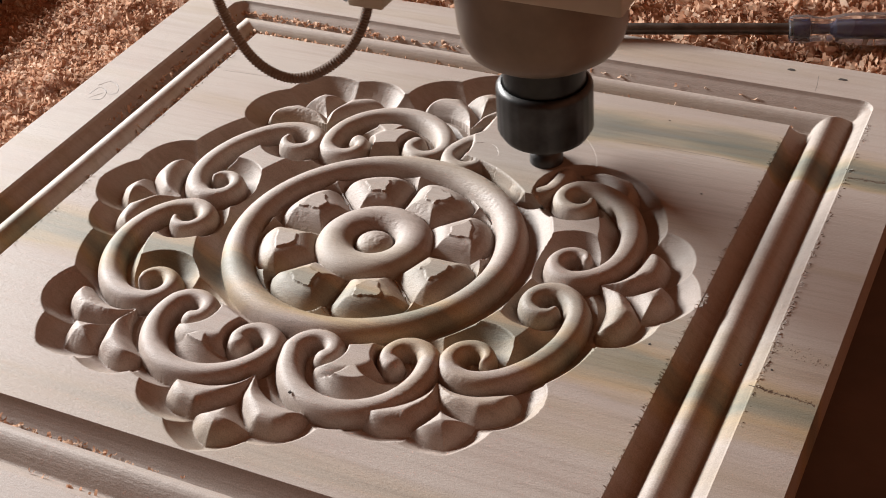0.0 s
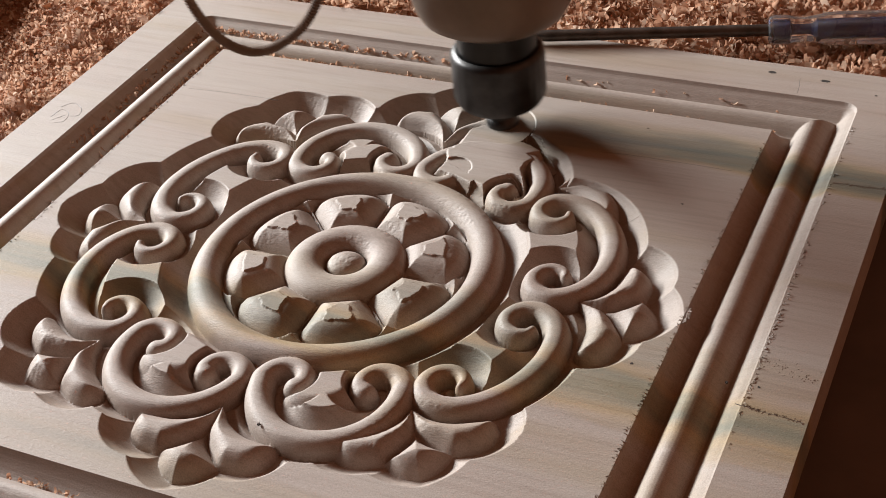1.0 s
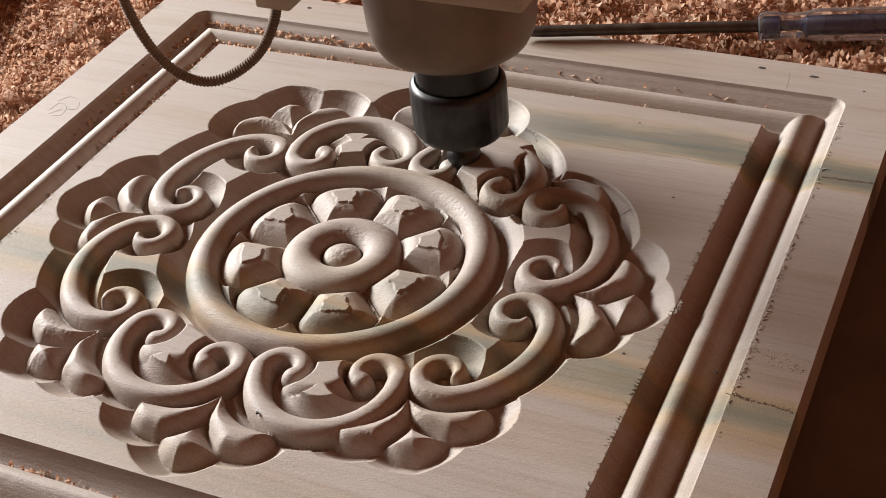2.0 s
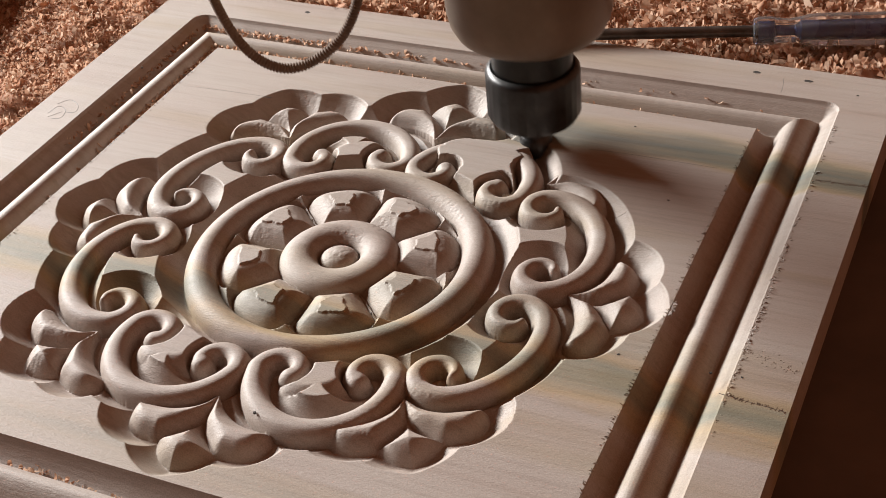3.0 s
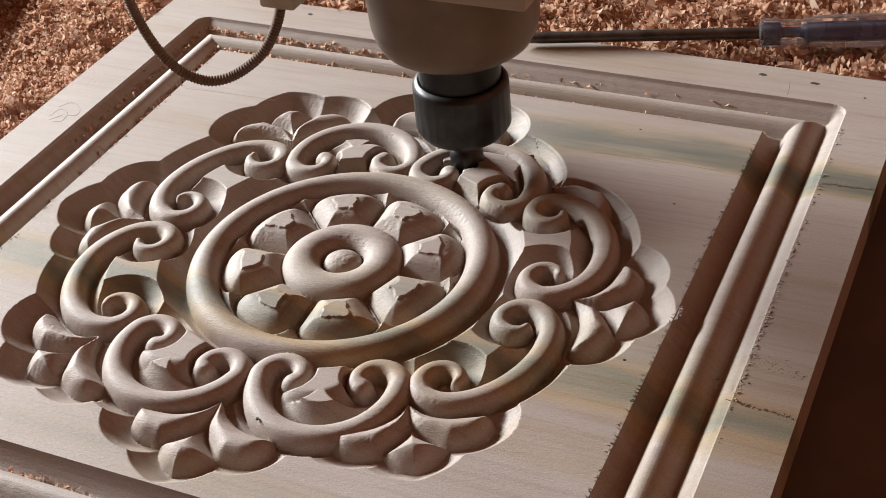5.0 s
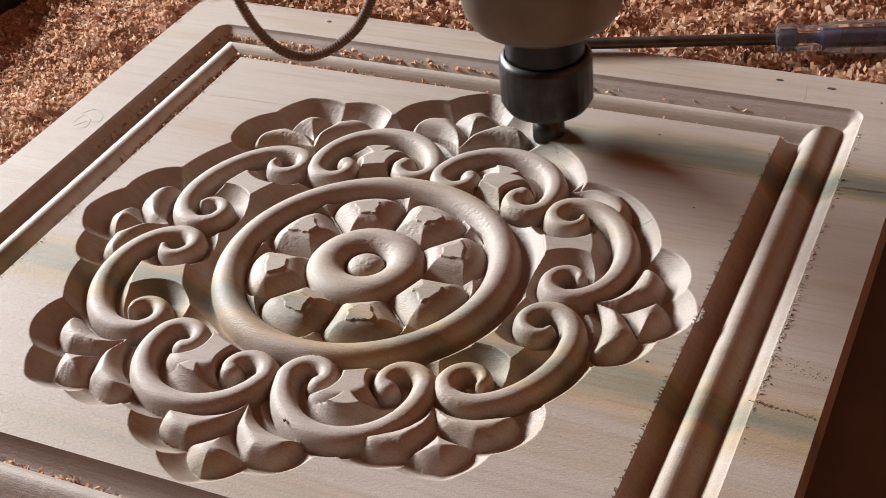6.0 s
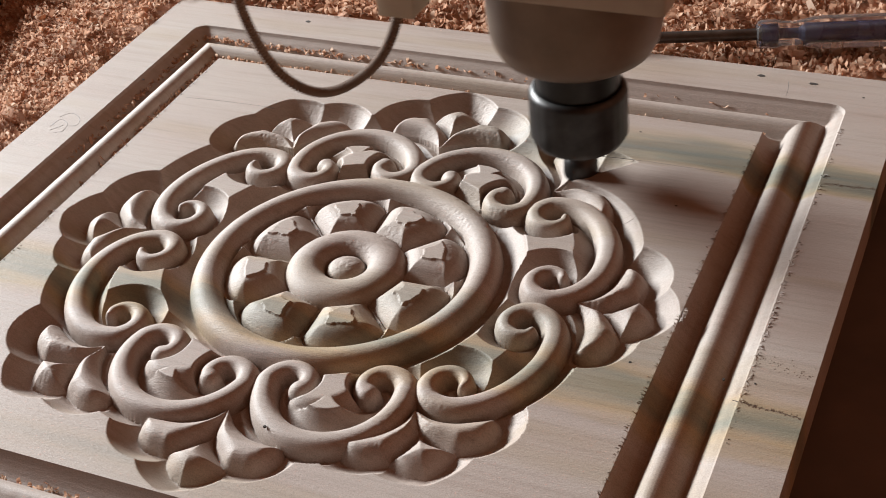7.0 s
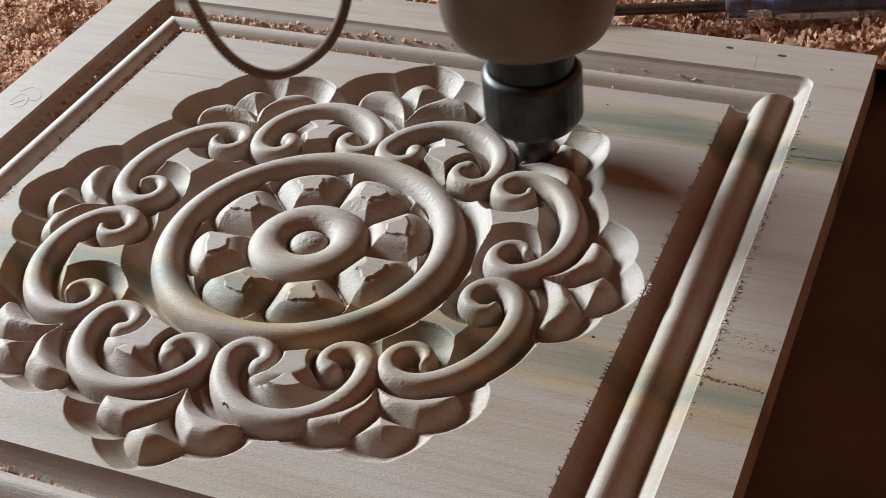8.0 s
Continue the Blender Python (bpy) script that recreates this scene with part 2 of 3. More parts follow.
def sweep(points, radius, n=10):
    """A round bar along points; radius is a number or a function of the index."""
    bm = bmesh.new()
    pts = [Vector(p) for p in points]
    up = Vector((0.13, 0.31, 0.94)).normalized()
    rings = []
    for i, p in enumerate(pts):
        d = (pts[min(i + 1, len(pts) - 1)] - pts[max(i - 1, 0)]).normalized()
        s = d.cross(up).normalized()
        u = s.cross(d)
        r = radius(i) if callable(radius) else radius
        rings.append([bm.verts.new(p + r * (math.cos(2 * math.pi * k / n) * s + math.sin(2 * math.pi * k / n) * u)) for k in range(n)])
    for a, b in zip(rings, rings[1:]):
        for k in range(n):
            bm.faces.new((a[k], a[(k + 1) % n], b[(k + 1) % n], b[k]))
    bm.faces.new(rings[0][::-1])
    bm.faces.new(rings[-1])
    bmesh.ops.recalc_face_normals(bm, faces=bm.faces[:])
    return bm


def thing(name, x=0, y=0, z=0, rz=0):
    ob = new(name)
    ob.empty_display_size = 0.02
    ob.matrix_basis = pose(x, y, z, 0, 0, rz)
    return ob


# ---- setting ----
BED_Z = -0.020
tagged(obj("floor", box(-4, -4, -0.95, 4, 4, -0.85), M_FLOOR), "bare dusty grey concrete workshop floor", "floor", kind="structure")
# Unseen ceiling and walls, added to close the room and bounce warm light.
tagged(obj("ceiling", box(-4.2, -4.2, 2.2, 4.2, 4.2, 2.3), M_WALL), "unseen brown ceiling added to close the room", "ceiling", kind="structure")
# wall_east stands close so that its colour fills the shaded sides.
for nm, b in (("wall_north", (-2.5, 4, -0.95, 1.5, 4.2, 2.2)), ("wall_south", (-2.5, -4.2, -0.95, 1.5, -4, 2.2)), ("wall_east", (1.3, -4, -0.95, 1.5, 4, 2.2))):
    tagged(obj(nm, box(*b), M_WALL), "unseen red-brown wall added for warm bounce light", "wall", kind="structure")


def lamp_wall(x0, x1, y0, y1, z0, z1):
    """An unseen wall added on the lamp's side, with one opening through it for the lamp."""
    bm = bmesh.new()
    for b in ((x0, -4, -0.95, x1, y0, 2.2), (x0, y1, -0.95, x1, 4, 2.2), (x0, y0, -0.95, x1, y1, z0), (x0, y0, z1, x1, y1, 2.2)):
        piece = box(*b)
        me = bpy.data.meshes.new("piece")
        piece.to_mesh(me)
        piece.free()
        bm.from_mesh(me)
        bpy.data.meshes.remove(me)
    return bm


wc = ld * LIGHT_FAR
tagged(obj("wall_west", lamp_wall(wc.x - 0.16, wc.x - 0.02, wc.y - 0.9, wc.y + 0.9, wc.z - 0.22, wc.z + 0.22), M_WALL), "unseen brown wall with an opening added for the area lamp", "wall", kind="structure")
tagged(obj("machine_bed", box(-0.75, -0.9, BED_Z - 0.05, 0.75, 0.9, BED_Z, 0.003), M_BED), "dark worn machine bed under the board", "machine bed", kind="structure")
for sx in (-1, 1):
    for sy in (-1, 1):
        tagged(obj("bed_leg", box(sx * 0.65 - 0.04, sy * 0.8 - 0.04, -0.85, sx * 0.65 + 0.04, sy * 0.8 + 0.04, BED_Z - 0.05, 0.003), M_BED), "dark steel leg under the machine bed", "leg", "legs of the machine bed")

# ---- carved board ----
MM = 0.001
CX, CY = 0.0, 0.3
RING_X, RING_Y = -1.2, -1.2
# palmettes: direction and radius of the tip, direction and radius of the root (degrees, mm), length
PALMETTES = [(0.4, 131.5, 1.4, 100, 1.0), (46, 129, 48, 104, 1.0), (90.6, 130, 89.2, 84, 1.15), (129, 131.5, 132, 99, 1.0),
             (182, 132, 181.3, 98, 1.0), (230, 136.5, 227, 98, 1.0), (268.8, 131.5, 267.7, 85, 1.15), (308, 128.5, 311.7, 89, 1.0)]
# scrolls between them: direction and radius of the middle of the two curls, way out, half width, rise, size of the inner leaf
SCROLLS = [(22.9, 84.3, 18, 22.8, 22.5, 0), (66, 71, 78, 18.7, 28, 7.5), (114.5, 72, 106, 18.4, 28, 7.5), (156.9, 86.4, 160.5, 23.6, 21.0, 0),
           (205.5, 88.5, 196, 23.5, 24, 0), (247, 80.5, 256, 17.8, 26.5, 7), (292.5, 75.6, 283, 17.6, 29, 8), (334.4, 85.5, 341, 21.8, 19.5, 0)]
DEPTH, COVE = 7.9, 7.9


def smooth_curve(ctrl, step):
    """Points about step apart on a Catmull-Rom curve through ctrl."""
    c = [np.array(p, float) for p in ctrl]
    c = [2 * c[0] - c[1]] + c + [2 * c[-1] - c[-2]]
    out = []
    for i in range(1, len(c) - 2):
        n = max(2, int(np.linalg.norm(c[i + 1][:2] - c[i][:2]) / step))
        for k in range(n):
            t = k / n
            out.append(0.5 * (2 * c[i] + (c[i + 1] - c[i - 1]) * t + (2 * c[i - 1] - 5 * c[i] + 4 * c[i + 1] - c[i + 2]) * t * t
                              + (3 * c[i] - c[i - 1] - 3 * c[i + 1] + c[i + 2]) * t ** 3))
    out.append(c[-2])
    return np.array(out)


BALL_END = ((-22, 0.99, 5.8), (-50, 0.97, 5.6), (-80, 0.93, 5.4), (-112, 0.89, 5.2), (-146, 0.82, 5.0), (-180, 0.72, 5.2), (-210, 0.58, 5.7))
FINE_END = ((-22, 0.99, 5.8), (-50, 0.97, 5.6), (-80, 0.94, 5.3), (-112, 0.91, 5.0), (-146, 0.86, 4.6), (-180, 0.78, 4.2), (-215, 0.66, 3.6), (-245, 0.52, 2.8))


def scroll_path(half, rise, ends=BALL_END):
    """A scroll in its own frame (across, outwards, bar radius): an arch whose ends curl inwards."""
    rho = 9.3
    side = []
    for k in range(7):
        a = radians(90 - 15 * k)
        side.append(((half + rho) * math.cos(a), rise * math.sin(a), 6.5 - 0.09 * k))
    for a, q, w in ends:
        side.append((half + rho * q * math.cos(radians(a)), rho * q * math.sin(radians(a)), w))
    full = [(-x, y, w) for x, y, w in side[:0:-1]] + side
    p = smooth_curve(full, 0.7)
    p[:, 2] *= 0.9
    return p


# outlines in mm, across and outwards: side leaf and middle leaf of a palmette from its tip, leaf inside a scroll
LOBE = smooth_curve([(0.0, -33.5), (5.5, -28.6), (13.5, -25.4), (22.5, -24.6), (27.6, -24.2), (29.2, -20.5), (27.0, -15.2), (22.3, -12.2), (17.0, -11.4), (11.6, -11.6), (6.7, -15.4), (2.6, -19.2), (0.0, -24.0), (0.0, -33.5)], 1.0)
TIP_LEAF = np.concatenate([smooth_curve([(0.0, -24.0), (2.4, -19.4), (6.7, -15.6), (12.0, -11.9)], 1.0)[:-1], smooth_curve([(12.0, -11.9), (9.4, -7.8), (5.6, -4.6), (0.0, -2.2)], 1.0)[:-1],
                           smooth_curve([(0.0, -2.2), (-5.6, -4.6), (-9.4, -7.8), (-12.0, -11.9)], 1.0)[:-1], smooth_curve([(-12.0, -11.9), (-6.7, -15.6), (-2.4, -19.4), (0.0, -24.0)], 1.0)])
LEAF = np.concatenate([smooth_curve([(12.5, -2.0), (13.8, 3.0), (17.2, 7.0), (16.0, 11.4), (12.0, 14.8), (5.6, 16.4), (-2.4, 14.8), (-9.4, 10.4), (-12.8, 4.0), (-12.0, -2.0)], 1.0), [(-12.0, -14.0), (12.5, -14.0), (12.5, -2.0)]])


def inside_distance(gx, gy, outline):
    """Distance in mm from each grid point to a closed outline, positive inside it."""
    far = np.full(gx.shape, 1e6)
    odd = np.zeros(gx.shape, bool)
    for (ax, ay), (bx, by) in zip(outline[:-1, :2], outline[1:, :2]):
        ex, ey = bx - ax, by - ay
        k = ex * ex + ey * ey
        if k < 1e-9:
            continue
        t = np.clip(((gx - ax) * ex + (gy - ay) * ey) / k, 0, 1)
        np.minimum(far, (gx - ax - t * ex) ** 2 + (gy - ay - t * ey) ** 2, out=far)
        if ay != by:
            odd ^= ((ay > gy) != (by > gy)) & (gx < ax + (gy - ay) * ex / ey)
    return np.where(odd, np.sqrt(far), -np.sqrt(far))


def soft_noise(X, Y, size, seed):
    """Smooth random field from 0 to 1 with spots of about the given size in mm."""
    r = np.random.RandomState(seed).rand(int(460 / size) + 3, int(460 / size) + 3)
    u, v = (X + 230) / size, (Y + 230) / size
    i, j = u.astype(int), v.astype(int)
    u, v = u - i, v - j
    u, v = u * u * (3 - 2 * u), v * v * (3 - 2 * v)
    return (r[i, j] * (1 - u) + r[i + 1, j] * u) * (1 - v) + (r[i, j + 1] * (1 - u) + r[i + 1, j + 1] * u) * v


def moved(pts, x, y, deg):
    """Points of a frame whose second axis points to deg, with its origin at x, y."""
    a = radians(deg - 90)
    p = pts.copy()
    p[:, 0] = x + pts[:, 0] * math.cos(a) - pts[:, 1] * math.sin(a)
    p[:, 1] = y + pts[:, 0] * math.sin(a) + pts[:, 1] * math.cos(a)
    return p


def polar(deg, r):
    return CX + r * math.cos(radians(deg)), CY + r * math.sin(radians(deg))


def carve(xs, ys, no_scroll=(), no_palmette=(), no_lobe=(), rough_scroll=(), ring_cove=10.0):
    """Heights in mm over the grid xs, ys in mm: 0 is the untouched face. The pieces named are left uncut."""
    X, Y = np.meshgrid(xs, ys, indexing="ij")
    top = np.full(X.shape, -50.0)
    gap = np.full(X.shape, 50.0)

    def window(p, m):
        i0, i1 = np.searchsorted(xs, [p[:, 0].min() - m, p[:, 0].max() + m])
        j0, j1 = np.searchsorted(ys, [p[:, 1].min() - m, p[:, 1].max() + m])
        return slice(i0, i1), slice(j0, j1)

    def bar(p, crest, drop, power):
        """Raises a rounded bar along p (x, y, radius)."""
        w = window(p, 16)
        gx, gy = X[w], Y[w]
        t, g = top[w], gap[w]
        for x, y, r in p:
            d = np.hypot(gx - x, gy - y)
            q = np.clip(d / r, 0, 1)
            np.maximum(t, np.where(d <= r, crest - drop * (1 - np.sqrt(1 - q ** power)), -50), out=t)
            np.minimum(g, d - r, out=g)
        top[w], gap[w] = t, g

    def dome(outline, width, power, crest, base, root=None, reach=1.0, blunt=None, side=None):
        """Raises a leaf that rises from its outline to ridges along its middle; root lifts its narrow end."""
        w = window(outline, 14)
        gx, gy = X[w], Y[w]
        d = inside_distance(gx, gy, outline)
        s = d
        low = base
        if root:
            rx, ry, way, start = root
            along = (gx - rx) * math.cos(radians(way)) + (gy - ry) * math.sin(radians(way)) - start
            low = base + 4.2 * np.clip(1 - along / 14.0, 0, 1)
        if blunt is not None:
            # dips beside the curls, and is open towards the ring
            near = np.full(gx.shape, 50.0)
            for px, py, pr in blunt:
                np.minimum(near, np.hypot(gx - px, gy - py) - pr, out=near)
            s = np.minimum(s, np.maximum(near, 0) * 3.6)
            (ox, oy), (tx, ty) = side
            d = np.where((gx - ox) * (tx - ox) + (gy - oy) * (ty - oy) < -9.0, -1.0, d)
        q = np.clip(s / width, 0, 1)
        h = low + (crest - low) * (1 - (1 - q) ** power)
        if blunt is not None:
            h = np.minimum(h, -DEPTH * (1 - np.clip((np.hypot(gx - RING_X, gy - RING_Y) - 65.3) / 6.0, 0, 1) ** 1.45) ** 1.1)
        top[w] = np.where(d > 0, np.maximum(top[w], h), top[w])
        if blunt is None:
            gap[w] = np.minimum(gap[w], -d * reach)

    for i, (deg, r, out, half, rise, leaf) in enumerate(SCROLLS):
        if i in no_scroll:
            continue
        x, y = polar(deg, r)
        path = scroll_path(half, rise, BALL_END if leaf else FINE_END)
        if i in rough_scroll:
            # only the curls and one arm are shaped yet, and the cove outside the arch
            for part_path in (path[(path[:, 0] < 0) & (path[:, 1] < 4)], path[(path[:, 0] > 0) & (path[:, 1] < rise * 0.72)]):
                bar(moved(part_path, x, y, out), -0.5, 7.2, 2.4)
            a = radians(out - 90)
            lx, ly = (X - x) * math.cos(a) + (Y - y) * math.sin(a), -(X - x) * math.sin(a) + (Y - y) * math.cos(a)
            beyond = ((lx / (half + 9.3)) ** 2 + (ly / rise) ** 2 > 1) & (ly > 0)
            arch = np.full(X.shape, 50.0)
            for px, py, pr in moved(path[path[:, 1] >= 0], x, y, out)[::2]:
                np.minimum(arch, np.hypot(X - px, Y - py) - pr, out=arch)
            gap = np.where(beyond, gap, np.where(gap > 0, gap * 3.0, gap))
            gap = np.where(beyond & (arch > 0), np.minimum(gap, arch), gap)
            continue
        bar(moved(path, x, y, out), -0.5, 7.2, 2.4)
        if leaf:
            # the face of the board left standing inside the scroll, rounded over towards the arch
            curl = path[path[:, 1] < 9 - 0.25 * np.abs(path[:, 0])]
            dome(moved(LEAF, x, y, out), 7.5, 2.1, 0.0, -7.6, blunt=moved(curl, x, y, out), side=moved(np.array([(0.0, 0.0), (0.0, 1.0)]), x, y, out))
    for i, (deg, rt, dj, rj, long) in enumerate(PALMETTES):
        if i in no_palmette:
            continue
        jx, jy = polar(dj, rj)
        tx, ty = polar(deg, rt)
        way = math.degrees(math.atan2(ty - jy, tx - jx))
        far = math.hypot(tx - jx, ty - jy)
        for s in (-1, 1):
            if (i, s) in no_lobe:
                continue
            dome(moved(LOBE * (s, long) + (0, far), jx, jy, way), 7.6, 2.5, -0.8, -7.6, root=(jx, jy, way, far - 33 * long), reach=0.82)
        dome(moved(TIP_LEAF * (1, long) + (0, far), jx, jy, way), 8.2, 1.9, -0.6, -7.6, root=(jx, jy, way, far - 33 * long), reach=0.82)

    rx, ry = X - RING_X, Y - RING_Y
    R = np.hypot(rx, ry)
    A = np.degrees(np.arctan2(ry, rx))
    ring = np.clip(np.abs(R - 57.9) / 7.0, 0, 1)
    top = np.maximum(top, np.where(ring < 1, -0.3 - 7.4 * (1 - np.sqrt(1 - ring ** 2)), -50))
    gap = np.minimum(gap, np.maximum(R - 65.3, 0) * COVE / ring_cove)
    # inside the ring: eight petals, a round collar and a boss
    inside = R < 51.2
    a = (A - 24.5 + 22.5) % 45 - 22.5
    pr, pa = R * np.cos(np.radians(a)), R * np.sin(np.radians(a))
    arc = smooth_curve([(40.6, -16.4), (45.6, -14.6), (49.2, -9.6), (50.7, -3.2), (50.7, 3.2), (49.2, 9.6), (45.6, 14.6), (40.6, 16.4)], 1.0)
    fan = np.concatenate([[(23.0, -9.2)], arc, [(23.0, 9.2), (23.0, -9.2)]])
    s = np.full(X.shape, -9.0)
    near = R < 53
    s[near] = inside_distance(pr[near], pa[near], fan)
    q = np.clip(s / 10.6, 0, 1)
    petal = -7.6 + 7.1 * (1 - (1 - q) ** 2.1)
    torn = s + 1.6 * soft_noise(X, Y, 2.6, 5) + 0.15 * soft_noise(X, Y, 0.9, 6)
    petal = np.where(torn > 10.2, -0.05, petal)
    # small wedges left between the petals and the ring
    wedge = -6.8 + np.clip(np.minimum(-s, 51.2 - R), 0, 3) * 1.5
    top = np.maximum(top, np.where(inside & (R > 20), np.where(s > 0, petal, wedge), -50))
    collar = np.clip(np.abs(R - 17.0) / 8.3, 0, 1)
    top = np.maximum(top, np.where(collar < 1, -0.3 - 6.2 * (1 - np.sqrt(1 - collar ** 2)), -50))
    boss = np.clip(R / 8.2, 0, 1)
    top = np.maximum(top, np.where(boss < 1, -1.6 - 4.6 * (1 - np.sqrt(1 - boss ** 2)), -50))
    top = np.where(inside, np.maximum(top, -7.6), top)
    gap = np.where(inside, 0, gap)

    q = np.clip(gap / COVE, 0, 1)
    cove = np.where(gap < COVE, -0.8 * np.clip((COVE - gap) / 0.7, 0, 1) - (DEPTH - 0.8) * (1 - q ** 1.45) ** 1.1, 0.0)
    h = np.minimum(np.where(top > -40, np.maximum(top, cove), cove), 0.0)

    # moulded border: two rounded beads in a sunk square frame
    ox, oy = X - FRAME_X, Y - FRAME_Y
    d = np.maximum(np.abs(ox) - HALF_X, np.abs(oy) - HALF_Y)
    cx, cy = np.abs(ox) - (HALF_X + BORDER - 7), np.abs(oy) - (HALF_Y + BORDER - 7)
    d = np.where((cx > 0) & (cy > 0), BORDER - 7 + np.hypot(cx, cy), d)
    prof_d = np.array([-1, 0, 0.4, 1.2, 2.6, 4.4, 6.0, 7.2, 7.8, 8.6, 9.8, 11.2, 12.6, 13.8, 15.0, 16.5, 18.2, 20.0, 21.6, 22.8, 23.4, 24.2, 26.0, 28.4, 30.4, 31.0, 31.3, 60])
    prof_h = np.array([0, 0, -1.1, -2.5, -4.2, -5.7, -6.6, -6.9, -6.6, -5.0, -3.4, -2.2, -1.4, -1.1, -1.15, -1.6, -2.5, -3.8, -5.2, -6.3, -6.6, -6.0, -4.5, -2.7, -1.6, -1.3, 0, 0])
    f = np.interp(d, prof_d * BORDER / 31.6, prof_h * 1.08)
    h = np.where(d > -0.5, np.minimum(h, f), h)
    # pitted, torn grain in patches of the cut, and faint tool ripple
    patch = np.clip((soft_noise(X, Y, 21, 11) - 0.52) * 4, 0, 1) * np.clip(-h - 0.3, 0, 1) * (np.hypot(X, Y) < 142)
    patch = np.maximum(patch, 1.5 * np.exp(-((X - 40) ** 2 + (Y - 48) ** 2) / 420) * np.clip(-h - 0.3, 0, 1))
    pits = np.clip(soft_noise(X, Y, 1.1, 12) - 0.5, 0, 1) * 0.7 + np.clip(soft_noise(X, Y, 0.7, 13) - 0.45, 0, 1) * 0.35
    return h - 0.5 * patch * pits - np.clip(-h, 0, 0.5) * 0.12 * soft_noise(X, Y, 3.5, 14)


FRAME_X, FRAME_Y, HALF_X, HALF_Y, BORDER = -2.6, -0.8, 141.7, 138.4, 31.6
BX0, BX1, BY0, BY1 = -202.0, 193.5, -200.0, 195.5


def stops(a, b, inner0, inner1, fine, coarse):
    """Grid lines: fine over the carving, coarse over the plain margin."""
    left = np.linspace(a, inner0, max(3, int((inner0 - a) / coarse)), endpoint=False)
    mid = np.linspace(inner0, inner1, int((inner1 - inner0) / fine), endpoint=False)
    right = np.linspace(inner1, b, max(3, int((b - inner1) / coarse)))
    return np.concatenate([left, mid, right])


def grid_mesh(name, xs, ys, h, bottom):
    """A solid whose top is the height field h and whose sides go down to bottom, all in mm."""
    nx, ny = len(xs), len(ys)
    X, Y = np.meshgrid(xs, ys, indexing="ij")
    v = np.stack([X, Y, h], -1).reshape(-1, 3) * MM
    idx = np.arange(nx * ny).reshape(nx, ny)
    quads = np.stack([idx[:-1, :-1], idx[1:, :-1], idx[1:, 1:], idx[:-1, 1:]], -1).reshape(-1, 4)
    loop = np.concatenate([idx[:, 0], idx[-1, 1:], idx[-2::-1, -1], idx[0, -2:0:-1]])
    low = v[loop].copy()
    low[:, 2] = bottom * MM
    k = np.arange(len(loop)) + nx * ny
    nxt = np.roll(np.arange(len(loop)), -1)
    sides = np.stack([loop, k, k[nxt], loop[nxt]], -1)
    verts = np.concatenate([v, low])
    faces = np.concatenate([quads, sides])
    me = bpy.data.meshes.new(name)
    me.vertices.add(len(verts))
    me.vertices.foreach_set("co", verts.ravel().astype(np.float32))
    me.loops.add(faces.size)
    me.loops.foreach_set("vertex_index", faces.ravel().astype(np.int32))
    me.polygons.add(len(faces))
    me.polygons.foreach_set("loop_start", np.arange(0, faces.size, 4, dtype=np.int32))
    me.update(calc_edges=True)
    me.validate()
    return me


xs = stops(BX0, BX1, -177, 171, 0.4, 4.0)
ys = stops(BY0, BY1, -172, 170, 0.4, 4.0)
board_mesh = grid_mesh("carved_board", xs, ys, carve(xs, ys), BED_Z / MM)
board_mesh.materials.append(M_WOOD)
board_mesh.shade_smooth()
board_mesh.set_sharp_from_angle(angle=radians(48))
board = tagged(new("carved_board", board_mesh), "pale wooden board carved with a round scroll medallion", "carved board")



# ---- small marks of the board ----
def blot(rx, ry, seed, z0=0.00012, n=18):
    """A small flat uneven spot, a fifth of a millimetre thick."""
    rnd = random.Random(seed)
    bm = bmesh.new()
    lo, hi = [], []
    for i in range(n):
        a = 2 * math.pi * i / n
        k = rnd.uniform(0.75, 1.15)
        lo.append(bm.verts.new((rx * k * math.cos(a), ry * k * math.sin(a), -0.0004)))
        hi.append(bm.verts.new((rx * k * 0.9 * math.cos(a), ry * k * 0.9 * math.sin(a), z0)))
    bm.faces.new(hi)
    for i in range(n):
        bm.faces.new((lo[i], lo[(i + 1) % n], hi[(i + 1) % n], hi[i]))
    return bm


for i, (x, y, rx, ry) in enumerate(((127.2, 186.8, 1.9, 1.2), (152.0, 185.0, 2.4, 1.1), (-117.0, 186.0, 1.6, 1.1), (129, -28, 0.6, 0.6), (174, -26, 0.5, 0.5), (163, -27, 0.5, 0.5), (118, 72, 0.6, 0.4), (87, 124, 0.6, 0.4), (-172, 108, 0.6, 0.5), (176, 178, 0.7, 0.5))):
    k = part("knot", blot(rx * MM, ry * MM, i), M_HOLE, board)
    k.location = (x * MM, y * MM, 0)
pit = part("worm_hole", blot(0.6 * MM, 0.6 * MM, 40, 0.0002), M_HOLE, board)
pit.location = (15.6 * MM, -98.5 * MM, -0.9 * MM)


def stroke(pts, w=0.00022):
    return sweep([(x * MM, y * MM, -w * 0.55) for x, y in smooth_curve(pts, 1.2)], w, 5)


for pts in ([(-192, 55), (-191, 62), (-185, 60), (-183, 53), (-187, 51)], [(-193, 64), (-189, 69), (-182, 66), (-179, 60), (-183, 58)], [(-190, 52), (-186, 58)]):
    part("pencil_stroke", stroke(pts), M_PENCIL, board, "faint grey pencil scribble")
